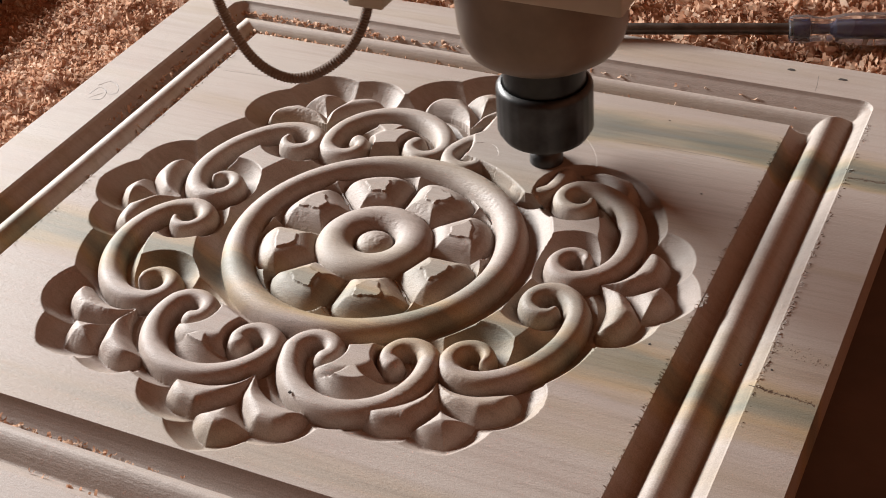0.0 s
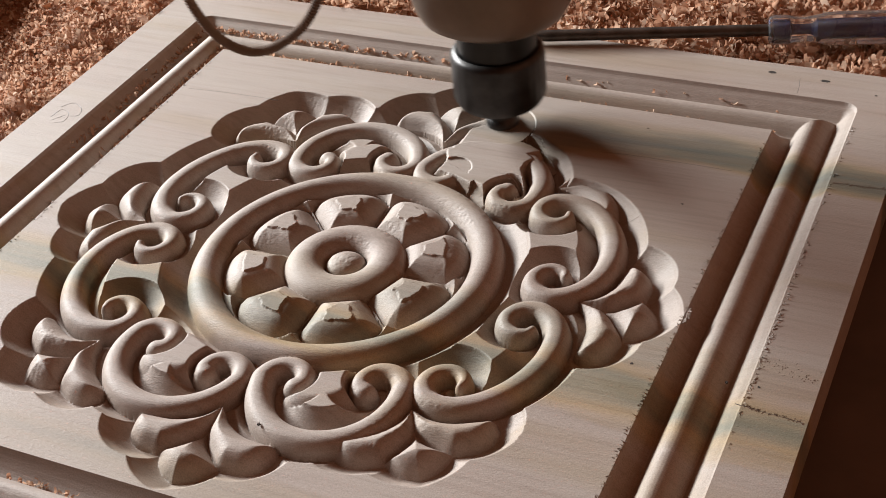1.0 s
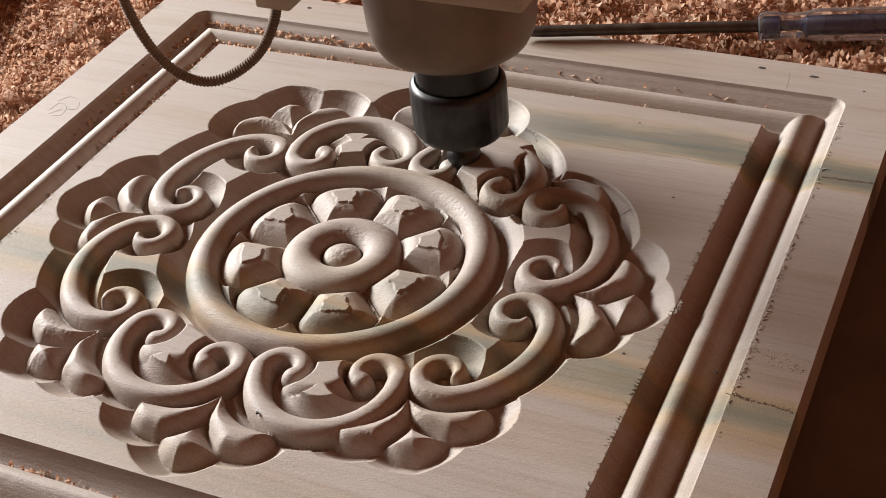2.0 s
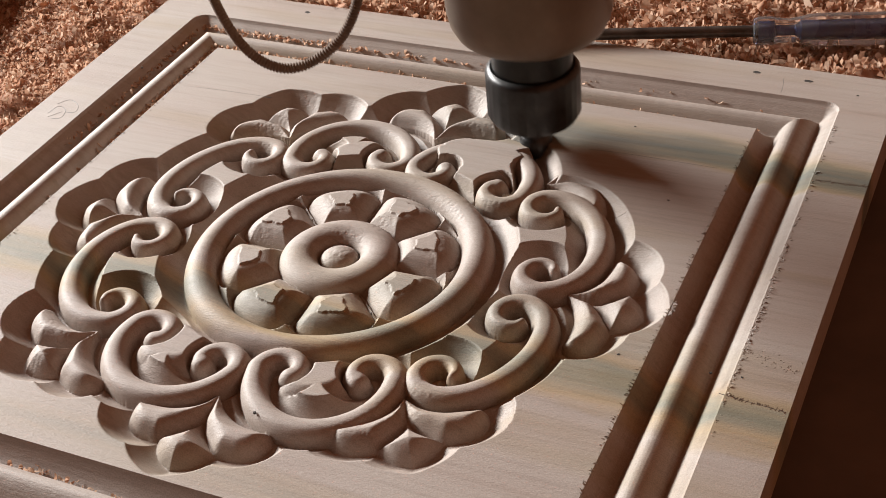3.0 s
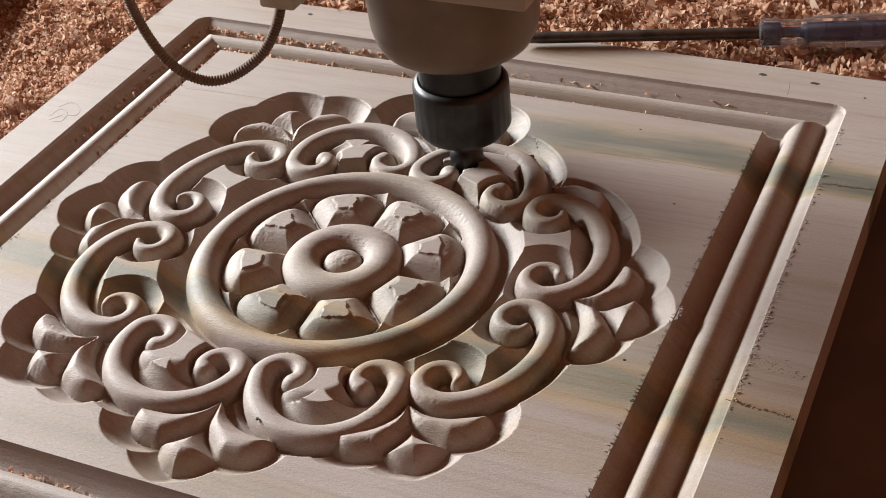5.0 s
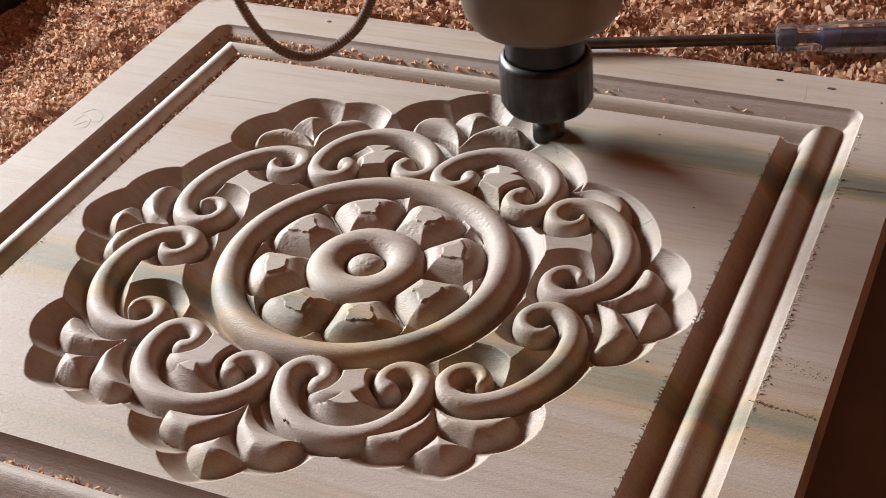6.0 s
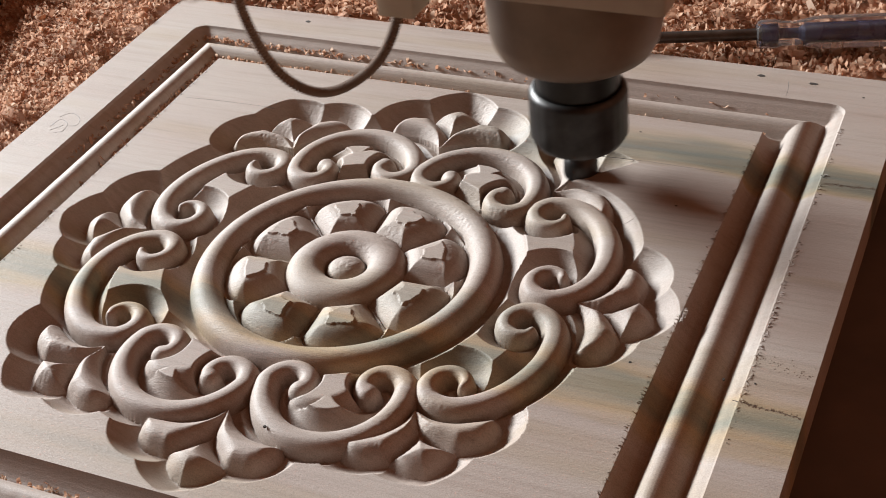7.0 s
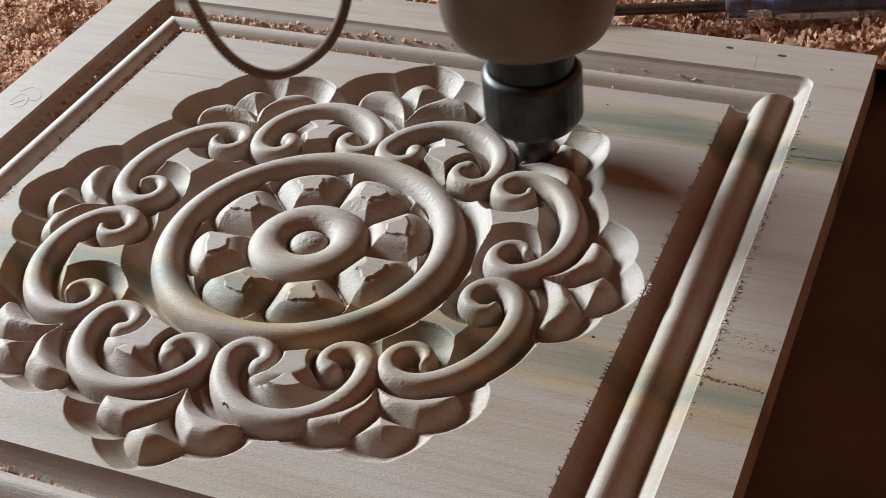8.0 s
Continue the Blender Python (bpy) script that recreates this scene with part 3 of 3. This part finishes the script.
for pts in ([(-140, 97.6), (-120, 99.1), (-98, 99.8), (-90, 99.6)], [(73, 99.9), (91, 101.2), (131, 101.4)], [(140.6, 184.8), (142, 176), (142.2, 171)], [(168.5, -36.5), (180, -37.6), (192, -38.5)], [(172.5, 104.7), (184, 105.0), (193, 105.6)]):
    part("hairline_crack", stroke(pts, 0.00014), M_PENCIL, board, "fine dark crack along the grain")


def torn_mesh(pts, count, spread, seed):
    """A row of small dark notches where the grain has torn out."""
    rnd = random.Random(seed)
    line = smooth_curve(pts, 0.5)
    bm = bmesh.new()
    for _ in range(count):
        x, y = line[rnd.randrange(len(line))] + np.array([rnd.gauss(0, 0.25), rnd.gauss(0, spread)])
        a, rx, ry = rnd.uniform(50, 90), rnd.uniform(0.2, 0.55), rnd.uniform(0.07, 0.15)
        ring = []
        for k in range(6):
            t = math.pi * k / 3
            u, v = rx * math.cos(t), ry * math.sin(t)
            c, d = math.cos(radians(a)), math.sin(radians(a))
            ring.append((x + u * c - v * d, y + u * d + v * c))
        hi = [bm.verts.new((px * MM, py * MM, 0.00006)) for px, py in ring]
        lo = [bm.verts.new((px * MM, py * MM, -0.0003)) for px, py in ring]
        bm.faces.new(hi)
        for k in range(6):
            bm.faces.new((lo[k], lo[(k + 1) % 6], hi[(k + 1) % 6], hi[k]))
    return bm


M_TORN = plain("torn_brown_grain", (0.11, 0.065, 0.04), 0.9, 0, 0.3, 300, 0.1)
for i, (pts, count, spread) in enumerate((([(170.5, -36.5), (180, -37.6), (192.5, -38.5)], 90, 0.45), ([(172.5, 104.7), (184, 105.0), (193, 105.6)], 90, 0.5), ([(171, -12), (180, -14), (192, -16)], 40, 1.6))):
    tagged(part("torn_grain", torn_mesh(pts, count, spread, 300 + i), M_TORN, board), "row of small brown torn notches in the grain", kind="stuff")


def fuzz_mesh(count, seed):
    """Torn fibres along the sharp edges of the cut."""
    rnd = random.Random(seed)
    verts, faces = [], []
    for _ in range(count):
        e = rnd.random()
        if e < 0.38:
            x, y, a = 139.2 + rnd.gauss(0, 0.3), rnd.uniform(-120, 130), rnd.gauss(180, 30)
        elif e < 0.62:
            x, y, a = 170.8 + rnd.gauss(0, 0.3), rnd.uniform(-60, 150), rnd.gauss(0, 30)
        elif e < 0.74:
            x, y, a = 170.8 + rnd.gauss(0, 0.3), rnd.uniform(-30, 60), rnd.gauss(0, 30)
        elif e < 0.88:
            x, y, a = -144.2 + rnd.gauss(0, 0.3), rnd.uniform(-100, 130), rnd.gauss(0, 30)
        else:
            t = rnd.uniform(0, 3)
            x, y, a = 139.6 * math.cos(radians(t)), 139.6 * math.sin(radians(t)), rnd.gauss(t, 40)
        L, w = rnd.uniform(0.5, 2.2), rnd.uniform(0.12, 0.4)
        d = Vector((math.cos(radians(a)), math.sin(radians(a)), rnd.uniform(-0.1, 0.5)))
        s = Vector((-d.y, d.x, 0)).normalized() * w
        o = Vector((x, y, -0.2))
        b = len(verts)
        verts += [tuple((o + s) * MM), tuple((o - s) * MM), tuple((o + d * L * 0.6 - s * 0.7 + Vector((0, 0, 0.2))) * MM), tuple((o + d * L) * MM), tuple((o + d * L * 0.6 + s * 0.7 + Vector((0, 0, 0.3))) * MM)]
        faces.append((b, b + 1, b + 2, b + 3, b + 4))
    me = bpy.data.meshes.new("torn_fibres")
    me.from_pydata(verts, [], faces)
    me.materials.append(M_WOOD)
    return me


tagged(new("torn_fibres", fuzz_mesh(900, 12)), "torn wood fibres along the cut edges of the board", "wood fibres", kind="stuff")


# ---- wood that the cutter has yet to take away ----
def block(gx, gy, cells, top, bottom=-9.0):
    """A solid over the chosen cells of a grid, from a height field down to bottom, in mm."""
    ids, verts, faces = {}, [], []

    def vert(i, j, low):
        if (i, j, low) not in ids:
            ids[i, j, low] = len(verts)
            verts.append((gx[i] * MM, gy[j] * MM, (bottom if low else top[i, j] + 0.015) * MM))
        return ids[i, j, low]

    for i, j in np.argwhere(cells):
        q = ((i, j), (i + 1, j), (i + 1, j + 1), (i, j + 1))
        faces.append([vert(a, b, 0) for a, b in q])
        faces.append([vert(a, b, 1) for a, b in q[::-1]])
        for k, (di, dj) in enumerate(((0, -1), (1, 0), (0, 1), (-1, 0))):
            u, w = i + di, j + dj
            if not (0 <= u < cells.shape[0] and 0 <= w < cells.shape[1] and cells[u, w]):
                (a, b), (c, d) = q[k], q[(k + 1) % 4]
                faces.append([vert(c, d, 0), vert(a, b, 0), vert(a, b, 1), vert(c, d, 1)])
    me = bpy.data.meshes.new("uncut_wood")
    me.from_pydata(verts, [], faces)
    me.materials.append(M_WOOD)
    me.shade_smooth()
    me.set_sharp_from_angle(angle=radians(70))
    return me


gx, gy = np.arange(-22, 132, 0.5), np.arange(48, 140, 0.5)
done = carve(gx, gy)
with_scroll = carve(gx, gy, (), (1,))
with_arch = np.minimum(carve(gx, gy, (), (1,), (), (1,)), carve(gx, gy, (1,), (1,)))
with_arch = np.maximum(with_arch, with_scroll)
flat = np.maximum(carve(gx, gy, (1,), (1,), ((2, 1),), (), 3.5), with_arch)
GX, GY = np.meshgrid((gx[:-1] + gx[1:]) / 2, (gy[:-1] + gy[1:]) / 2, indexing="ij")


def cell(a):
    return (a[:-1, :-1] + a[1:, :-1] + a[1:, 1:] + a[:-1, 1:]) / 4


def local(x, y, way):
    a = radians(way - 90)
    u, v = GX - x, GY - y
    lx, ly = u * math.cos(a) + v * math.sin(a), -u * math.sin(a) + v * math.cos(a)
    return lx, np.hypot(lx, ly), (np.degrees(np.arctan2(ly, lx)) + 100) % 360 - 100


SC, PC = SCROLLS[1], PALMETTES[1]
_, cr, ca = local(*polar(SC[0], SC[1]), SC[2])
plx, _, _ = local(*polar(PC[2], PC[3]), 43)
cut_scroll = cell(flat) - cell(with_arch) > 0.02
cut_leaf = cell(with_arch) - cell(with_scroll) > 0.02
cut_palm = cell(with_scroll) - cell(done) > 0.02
# cells of each piece, its upper face, and the seconds over which it sinks into the board
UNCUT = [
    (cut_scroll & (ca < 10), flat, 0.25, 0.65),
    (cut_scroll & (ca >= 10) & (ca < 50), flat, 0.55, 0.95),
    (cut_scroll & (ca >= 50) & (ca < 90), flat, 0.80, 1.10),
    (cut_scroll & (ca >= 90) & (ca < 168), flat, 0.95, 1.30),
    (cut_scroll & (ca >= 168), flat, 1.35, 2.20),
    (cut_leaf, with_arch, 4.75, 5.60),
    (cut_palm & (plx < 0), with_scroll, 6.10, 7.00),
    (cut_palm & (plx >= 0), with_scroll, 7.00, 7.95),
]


def islands(cells):
    """The larger connected patches of a mask."""
    left = {tuple(c) for c in np.argwhere(cells)}
    while left:
        todo, found = [left.pop()], []
        while todo:
            i, j = todo.pop()
            found.append((i, j))
            for n in ((i + 1, j), (i - 1, j), (i, j + 1), (i, j - 1)):
                if n in left:
                    left.remove(n)
                    todo.append(n)
        if len(found) > 10:
            m = np.zeros(cells.shape, bool)
            m[tuple(np.array(found).T)] = True
            yield m


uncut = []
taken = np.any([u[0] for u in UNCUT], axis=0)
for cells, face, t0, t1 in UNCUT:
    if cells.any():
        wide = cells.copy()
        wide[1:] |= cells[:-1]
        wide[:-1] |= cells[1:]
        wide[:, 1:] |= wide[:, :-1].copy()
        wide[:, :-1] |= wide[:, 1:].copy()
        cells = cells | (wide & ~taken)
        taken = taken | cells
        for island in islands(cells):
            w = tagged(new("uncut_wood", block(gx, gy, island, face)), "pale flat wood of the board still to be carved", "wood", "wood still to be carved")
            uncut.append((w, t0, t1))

# ---- spindle with its clamp ----
spindle = tagged(thing("router_spindle"), "dusty metal router spindle with black collet nut and cutter", "spindle")
part("cutter", lathe([(r * MM, h * MM) for r, h in ((1.0, 0), (6.4, 0.2), (7.4, 1.2), (7.6, 2.5), (7.4, 8.5), (6.4, 10.0), (5.8, 11.0), (5.8, 14.0), (6.6, 15.0), (6.6, 24))], 40), M_STEEL, spindle, "dark steel carving cutter")


def nut_mesh():
    bm = lathe([(r * MM, h * MM) for r, h in ((8, 18.5), (15.5, 18.5), (19.0, 20.0), (21.0, 23.5), (21.0, 42.5), (20.8, 44.0), (19.6, 45.6), (18.6, 46.0), (17.9, 45.0))], 96)
    # grip flutes on the outer face
    for v in bm.verts:
        a = math.degrees(math.atan2(v.co.y, v.co.x)) % 12.0
        if 23 * MM < v.co.z < 43 * MM and a < 3.0:
            v.co.x *= 0.988
            v.co.y *= 0.988
    return bm


part("collet_nut", nut_mesh(), M_STEEL, spindle, "black knurled collet nut")
part("spindle_nose", lathe([(r * MM, h * MM) for r, h in ((17.8, 42), (17.8, 57), (18.6, 58), (18.6, 68))], 80), M_NECK, spindle, "turned steel nose")
part("spindle_body", lathe([(r * MM, h * MM) for r, h in ((17, 61), (23, 61), (28, 62.2), (32, 65), (34.4, 69.5), (35.6, 75), (36.4, 90), (36.8, 240))], 96), M_BODY, spindle, "dusty grey-brown cylindrical body")
clamp = part("clamp", box(-0.028, -0.046, 0.105, 0.051, 0.050, 0.20, 0.0015), M_CREAM, spindle, "cream painted clamp block")
part("clamp_plate", box(-0.078, -0.036, 0.1085, -0.0285, 0.050, 0.20, 0.0015), M_CREAM, spindle, "cream side plate")
part("clamp_foot", box(-0.046, -0.030, 0.097, -0.030, 0.020, 0.1085, 0.001), M_BROWN, spindle, "dark block under the clamp")
va = radians(113.86)
RIGHT, AHEAD = Vector((math.sin(va), -math.cos(va), 0)), Vector((math.cos(va), math.sin(va), 0))


def hose_path():
    ctrl = [(-135, 210), (-136.5, 150), (-135.5, 105), (-131.5, 80), (-123, 61), (-111, 51.5), (-98, 52), (-83, 62), (-73.5, 78), (-70.5, 95), (-70.0, 125)]
    return [RIGHT * (x * MM) + Vector((0, 0, (z + 1.6) * MM)) for x, z in smooth_curve(ctrl, 0.36)]


hp = hose_path()
part("corrugated_hose", sweep(hp, lambda i: (2.35 if i % 4 < 2 else 2.0) * MM, 14), M_HOSE, spindle, "brown ribbed cable loop")
bl = RIGHT * -0.068
part("hose_block", box(bl.x - 0.008, bl.y - 0.010, 0.088, bl.x + 0.008, bl.y + 0.012, 0.20, 0.001), M_CREAM, spindle, "cream block that holds the hose")


# ---- screwdriver on the shavings ----
driver = tagged(thing("screwdriver", 0.117, 0.2115, -0.001, 0), "screwdriver with dark blue handle lying on shavings", "screwdriver")
driver.matrix_basis = pose(0.1176, 0.2172, 0.005, 0, -0.4, 17.0)
part("shaft", lathe([(1.2 * MM, -0.118), (2.6 * MM, -0.112), (2.9 * MM, -0.105), (2.9 * MM, 0.01)], 24, "x"), M_TARNISH, driver, "tarnished round steel shaft")


def ribbed(profile, deep, n=96, ribs=6):
    bm = lathe(profile, n, "x")
    for v in bm.verts:
        a = math.atan2(v.co.z, v.co.y)
        k = 1 - deep * (0.5 + 0.5 * math.cos(ribs * a)) ** 2
        v.co.y *= k
        v.co.z *= k
    return bm


part("handle", ribbed([(r * MM, h * MM) for r, h in ((4.5, 0), (6.6, 0.6), (7.4, 2.5), (7.4, 9), (6.6, 12), (6.2, 17), (7.0, 22), (8.2, 27), (8.6, 32), (8.6, 88), (7.6, 95), (4, 98))], 0.10), M_CLEAR, driver, "smoky clear plastic handle")
part("handle_core", lathe([(r * MM, h * MM) for r, h in ((1, 2.4), (4.3, 2.6), (4.3, 10), (1.2, 10.8), (1.2, 20), (4.2, 23), (4.6, 92), (1, 93))], 32, "x"), M_NAVY, driver, "dark blue core")

# ---- machine foot ----
# Mostly out of view; position and height set so its shadow darkens the shavings.
foot = tagged(obj("machine_bracket", box(-0.46, 0.02, BED_Z, -0.316, 0.42, 0.021, 0.003), M_GREEN), "dark green metal bracket standing in shavings", "bracket")


# ---- shavings ----
def on_board(x, y, m=0.0):
    return BX0 * MM - m < x < BX1 * MM + m and BY0 * MM - m < y < BY1 * MM + m


def heap(x, y):
    """Height of the drift of shavings over the bed."""
    n = noise.noise(Vector((x * 22, y * 22, 0.3))) * 0.006 + noise.noise(Vector((x * 70, y * 70, 4.1))) * 0.0035
    left = max(0.0, min(1.0, (0.20 - x) / 0.05)) if y < 0.19 else 1.0
    return BED_Z + (0.0165 + n) * left


def drift_mesh():
    xs_ = np.linspace(-0.46, 0.46, 130)
    ys_ = np.linspace(-0.30, 0.62, 130)
    verts, faces, keep = [], [], {}
    for i, x in enumerate(xs_):
        for j, y in enumerate(ys_):
            keep[i, j] = len(verts)
            verts.append((x, y, max(BED_Z + 0.0005, heap(x, y) - 0.0012)))
    for i in range(129):
        for j in range(129):
            x, y = xs_[i], ys_[j]
            if on_board(x, y, -0.001) and on_board(x + 0.0072, y + 0.0072, -0.001) or (y < 0.185 and x > 0.16):
                continue
            faces.append((keep[i, j], keep[i + 1, j], keep[i + 1, j + 1], keep[i, j + 1]))
    me = bpy.data.meshes.new("sawdust_drift")
    me.from_pydata(verts, [], faces)
    me.materials.append(M_DUST)
    me.shade_smooth()
    return me


tagged(new("sawdust_drift", drift_mesh()), "reddish sawdust drift on the bed around the board", "sawdust", kind="stuff")


def chips_mesh(name, count, place, size, seed, material=None):
    """Many curled chips, each a bent strip."""
    rnd = random.Random(seed)
    verts, faces = [], []
    for _ in range(count):
        x, y, z, k = place(rnd)
        L, W = rnd.uniform(0.7, 1.7) * size * k, rnd.uniform(0.25, 0.6) * size * k
        curl = rnd.uniform(0.9, 4.2)
        m = pose(x, y, z, rnd.gauss(0, 38), rnd.gauss(0, 32), rnd.uniform(0, 360))
        b = len(verts)
        n = 5
        tw = rnd.uniform(-0.5, 0.5)
        for i in range(n):
            t = i / (n - 1) - 0.5
            a = t * curl
            px, pz = L * math.sin(a) / curl, L * (math.cos(a) - 1) / curl * -1
            w = W * (1 - 1.5 * t * t) * 0.5
            for s in (-1, 1):
                verts.append(tuple(m @ Vector((px, s * w, pz + s * w * tw * t * 2))))
        for i in range(n - 1):
            faces.append((b + 2 * i, b + 2 * i + 1, b + 2 * i + 3, b + 2 * i + 2))
    me = bpy.data.meshes.new(name)
    me.from_pydata(verts, [], faces)
    me.materials.append(material or M_SHAVE)
    me.shade_smooth()
    return me


def around(rnd):
    while True:
        if rnd.random() < 0.5:
            x, y = rnd.uniform(-0.36, -0.19), rnd.uniform(-0.08, 0.42)
        else:
            x, y = rnd.uniform(-0.30, 0.30), rnd.uniform(0.19, 0.46)
        if on_board(x, y, 0.003) or x < -0.308:
            continue
        fine = 0.62 if x < -0.19 and y < 0.24 else 1.0
        return x, y, heap(x, y) + rnd.uniform(-0.0005, 0.0022), rnd.uniform(0.6, 1.35) * fine


tagged(new("wood_shavings", chips_mesh("wood_shavings", 44000, around, 0.0056, 5)), "curled orange wood shavings heaped round the board", "wood shavings", kind="stuff")


def curl_mesh(seed):
    """One rolled shaving, a strip wound into a loose coil, with thickness."""
    rnd = random.Random(seed)
    bm = bmesh.new()
    n, turns, r0, w = 16, rnd.uniform(0.45, 1.0), rnd.uniform(2.2, 4.2), rnd.uniform(2.4, 5.0)
    lines = []
    for i in range(n + 1):
        t = i / n
        a, r = 2 * math.pi * turns * t, r0 * (1 - 0.35 * t)
        k = w * (0.35 + 0.65 * math.sin(math.pi * min(1, max(0.04, t)))) * rnd.uniform(0.85, 1.1)
        lines.append([bm.verts.new((q * math.cos(a) * MM, (s * k / 2 + 1.5 * t) * MM, q * math.sin(a) * MM)) for q, s in ((r, -1), (r, 1), (r - 0.25, 1), (r - 0.25, -1))])
    for a, b in zip(lines, lines[1:]):
        for k in range(4):
            bm.faces.new((a[k], a[(k + 1) % 4], b[(k + 1) % 4], b[k]))
    bm.faces.new(lines[0][::-1])
    bm.faces.new(lines[-1])
    bmesh.ops.recalc_face_normals(bm, faces=bm.faces[:])
    me = bpy.data.meshes.new("wood_curl")
    bm.to_mesh(me)
    bm.free()
    me.materials.append(M_SHAVE)
    me.shade_smooth()
    return me


curls = [curl_mesh(60 + i) for i in range(8)]
rnd_c = random.Random(77)
placed = 0
while placed < 90:
    x, y = rnd_c.uniform(-0.26, 0.22), rnd_c.uniform(0.19, 0.30)
    if placed > 60:
        x, y = rnd_c.uniform(-0.27, -0.21), rnd_c.uniform(0.02, 0.2)
    if on_board(x, y, 0.004) or abs(y - (0.2172 + (x - 0.1176) * 0.28)) < 0.012:
        continue
    c = tagged(new("wood_curl", curls[placed % 8]), "pale orange rolled wood shaving on the sawdust", "wood shaving", "rolled shavings round the board")
    c.matrix_basis = pose(x, y, heap(x, y) + 0.0018, rnd_c.uniform(0, 360), rnd_c.uniform(-35, 35), rnd_c.uniform(0, 360))
    placed += 1


def in_groove(rnd):
    e, deep = rnd.random(), rnd.choice((0.0078, 0.0078, 0.0262)) + rnd.gauss(0, 0.0012)
    x0, x1 = (FRAME_X - HALF_X) * MM, (FRAME_X + HALF_X) * MM
    y0, y1 = (FRAME_Y - HALF_Y) * MM, (FRAME_Y + HALF_Y) * MM
    if e < 0.45:
        x, y = x0 - deep + abs(rnd.gauss(0, 0.07)), y1 + deep
    elif e < 0.8:
        x, y = x0 - deep, y1 + deep - abs(rnd.gauss(0, 0.06))
    elif e < 0.9:
        x, y = rnd.uniform(-0.15, 0.14), y1 + deep
    else:
        x, y = rnd.uniform(-0.15, 0.0), y0 - deep
    return x, y, (-0.0066 if deep < 0.015 else -0.0054) + rnd.uniform(0, 0.0012), rnd.uniform(0.35, 0.95)


tagged(new("groove_shavings", chips_mesh("groove_shavings", 1500, in_groove, 0.0040, 8, M_SHAVE)), "small wood chips lying in the moulded groove", "wood chips", kind="stuff")


# ---- what moves ----
def motions():
    walk(spindle, [(t, pose(x, y, z)) for t, x, y, z in TOOL])
    # Each uncut piece sinks inside the board and bares the finished carving.
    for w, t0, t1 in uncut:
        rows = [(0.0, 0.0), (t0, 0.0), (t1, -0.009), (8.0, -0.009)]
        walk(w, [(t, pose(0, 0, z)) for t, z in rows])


motions()
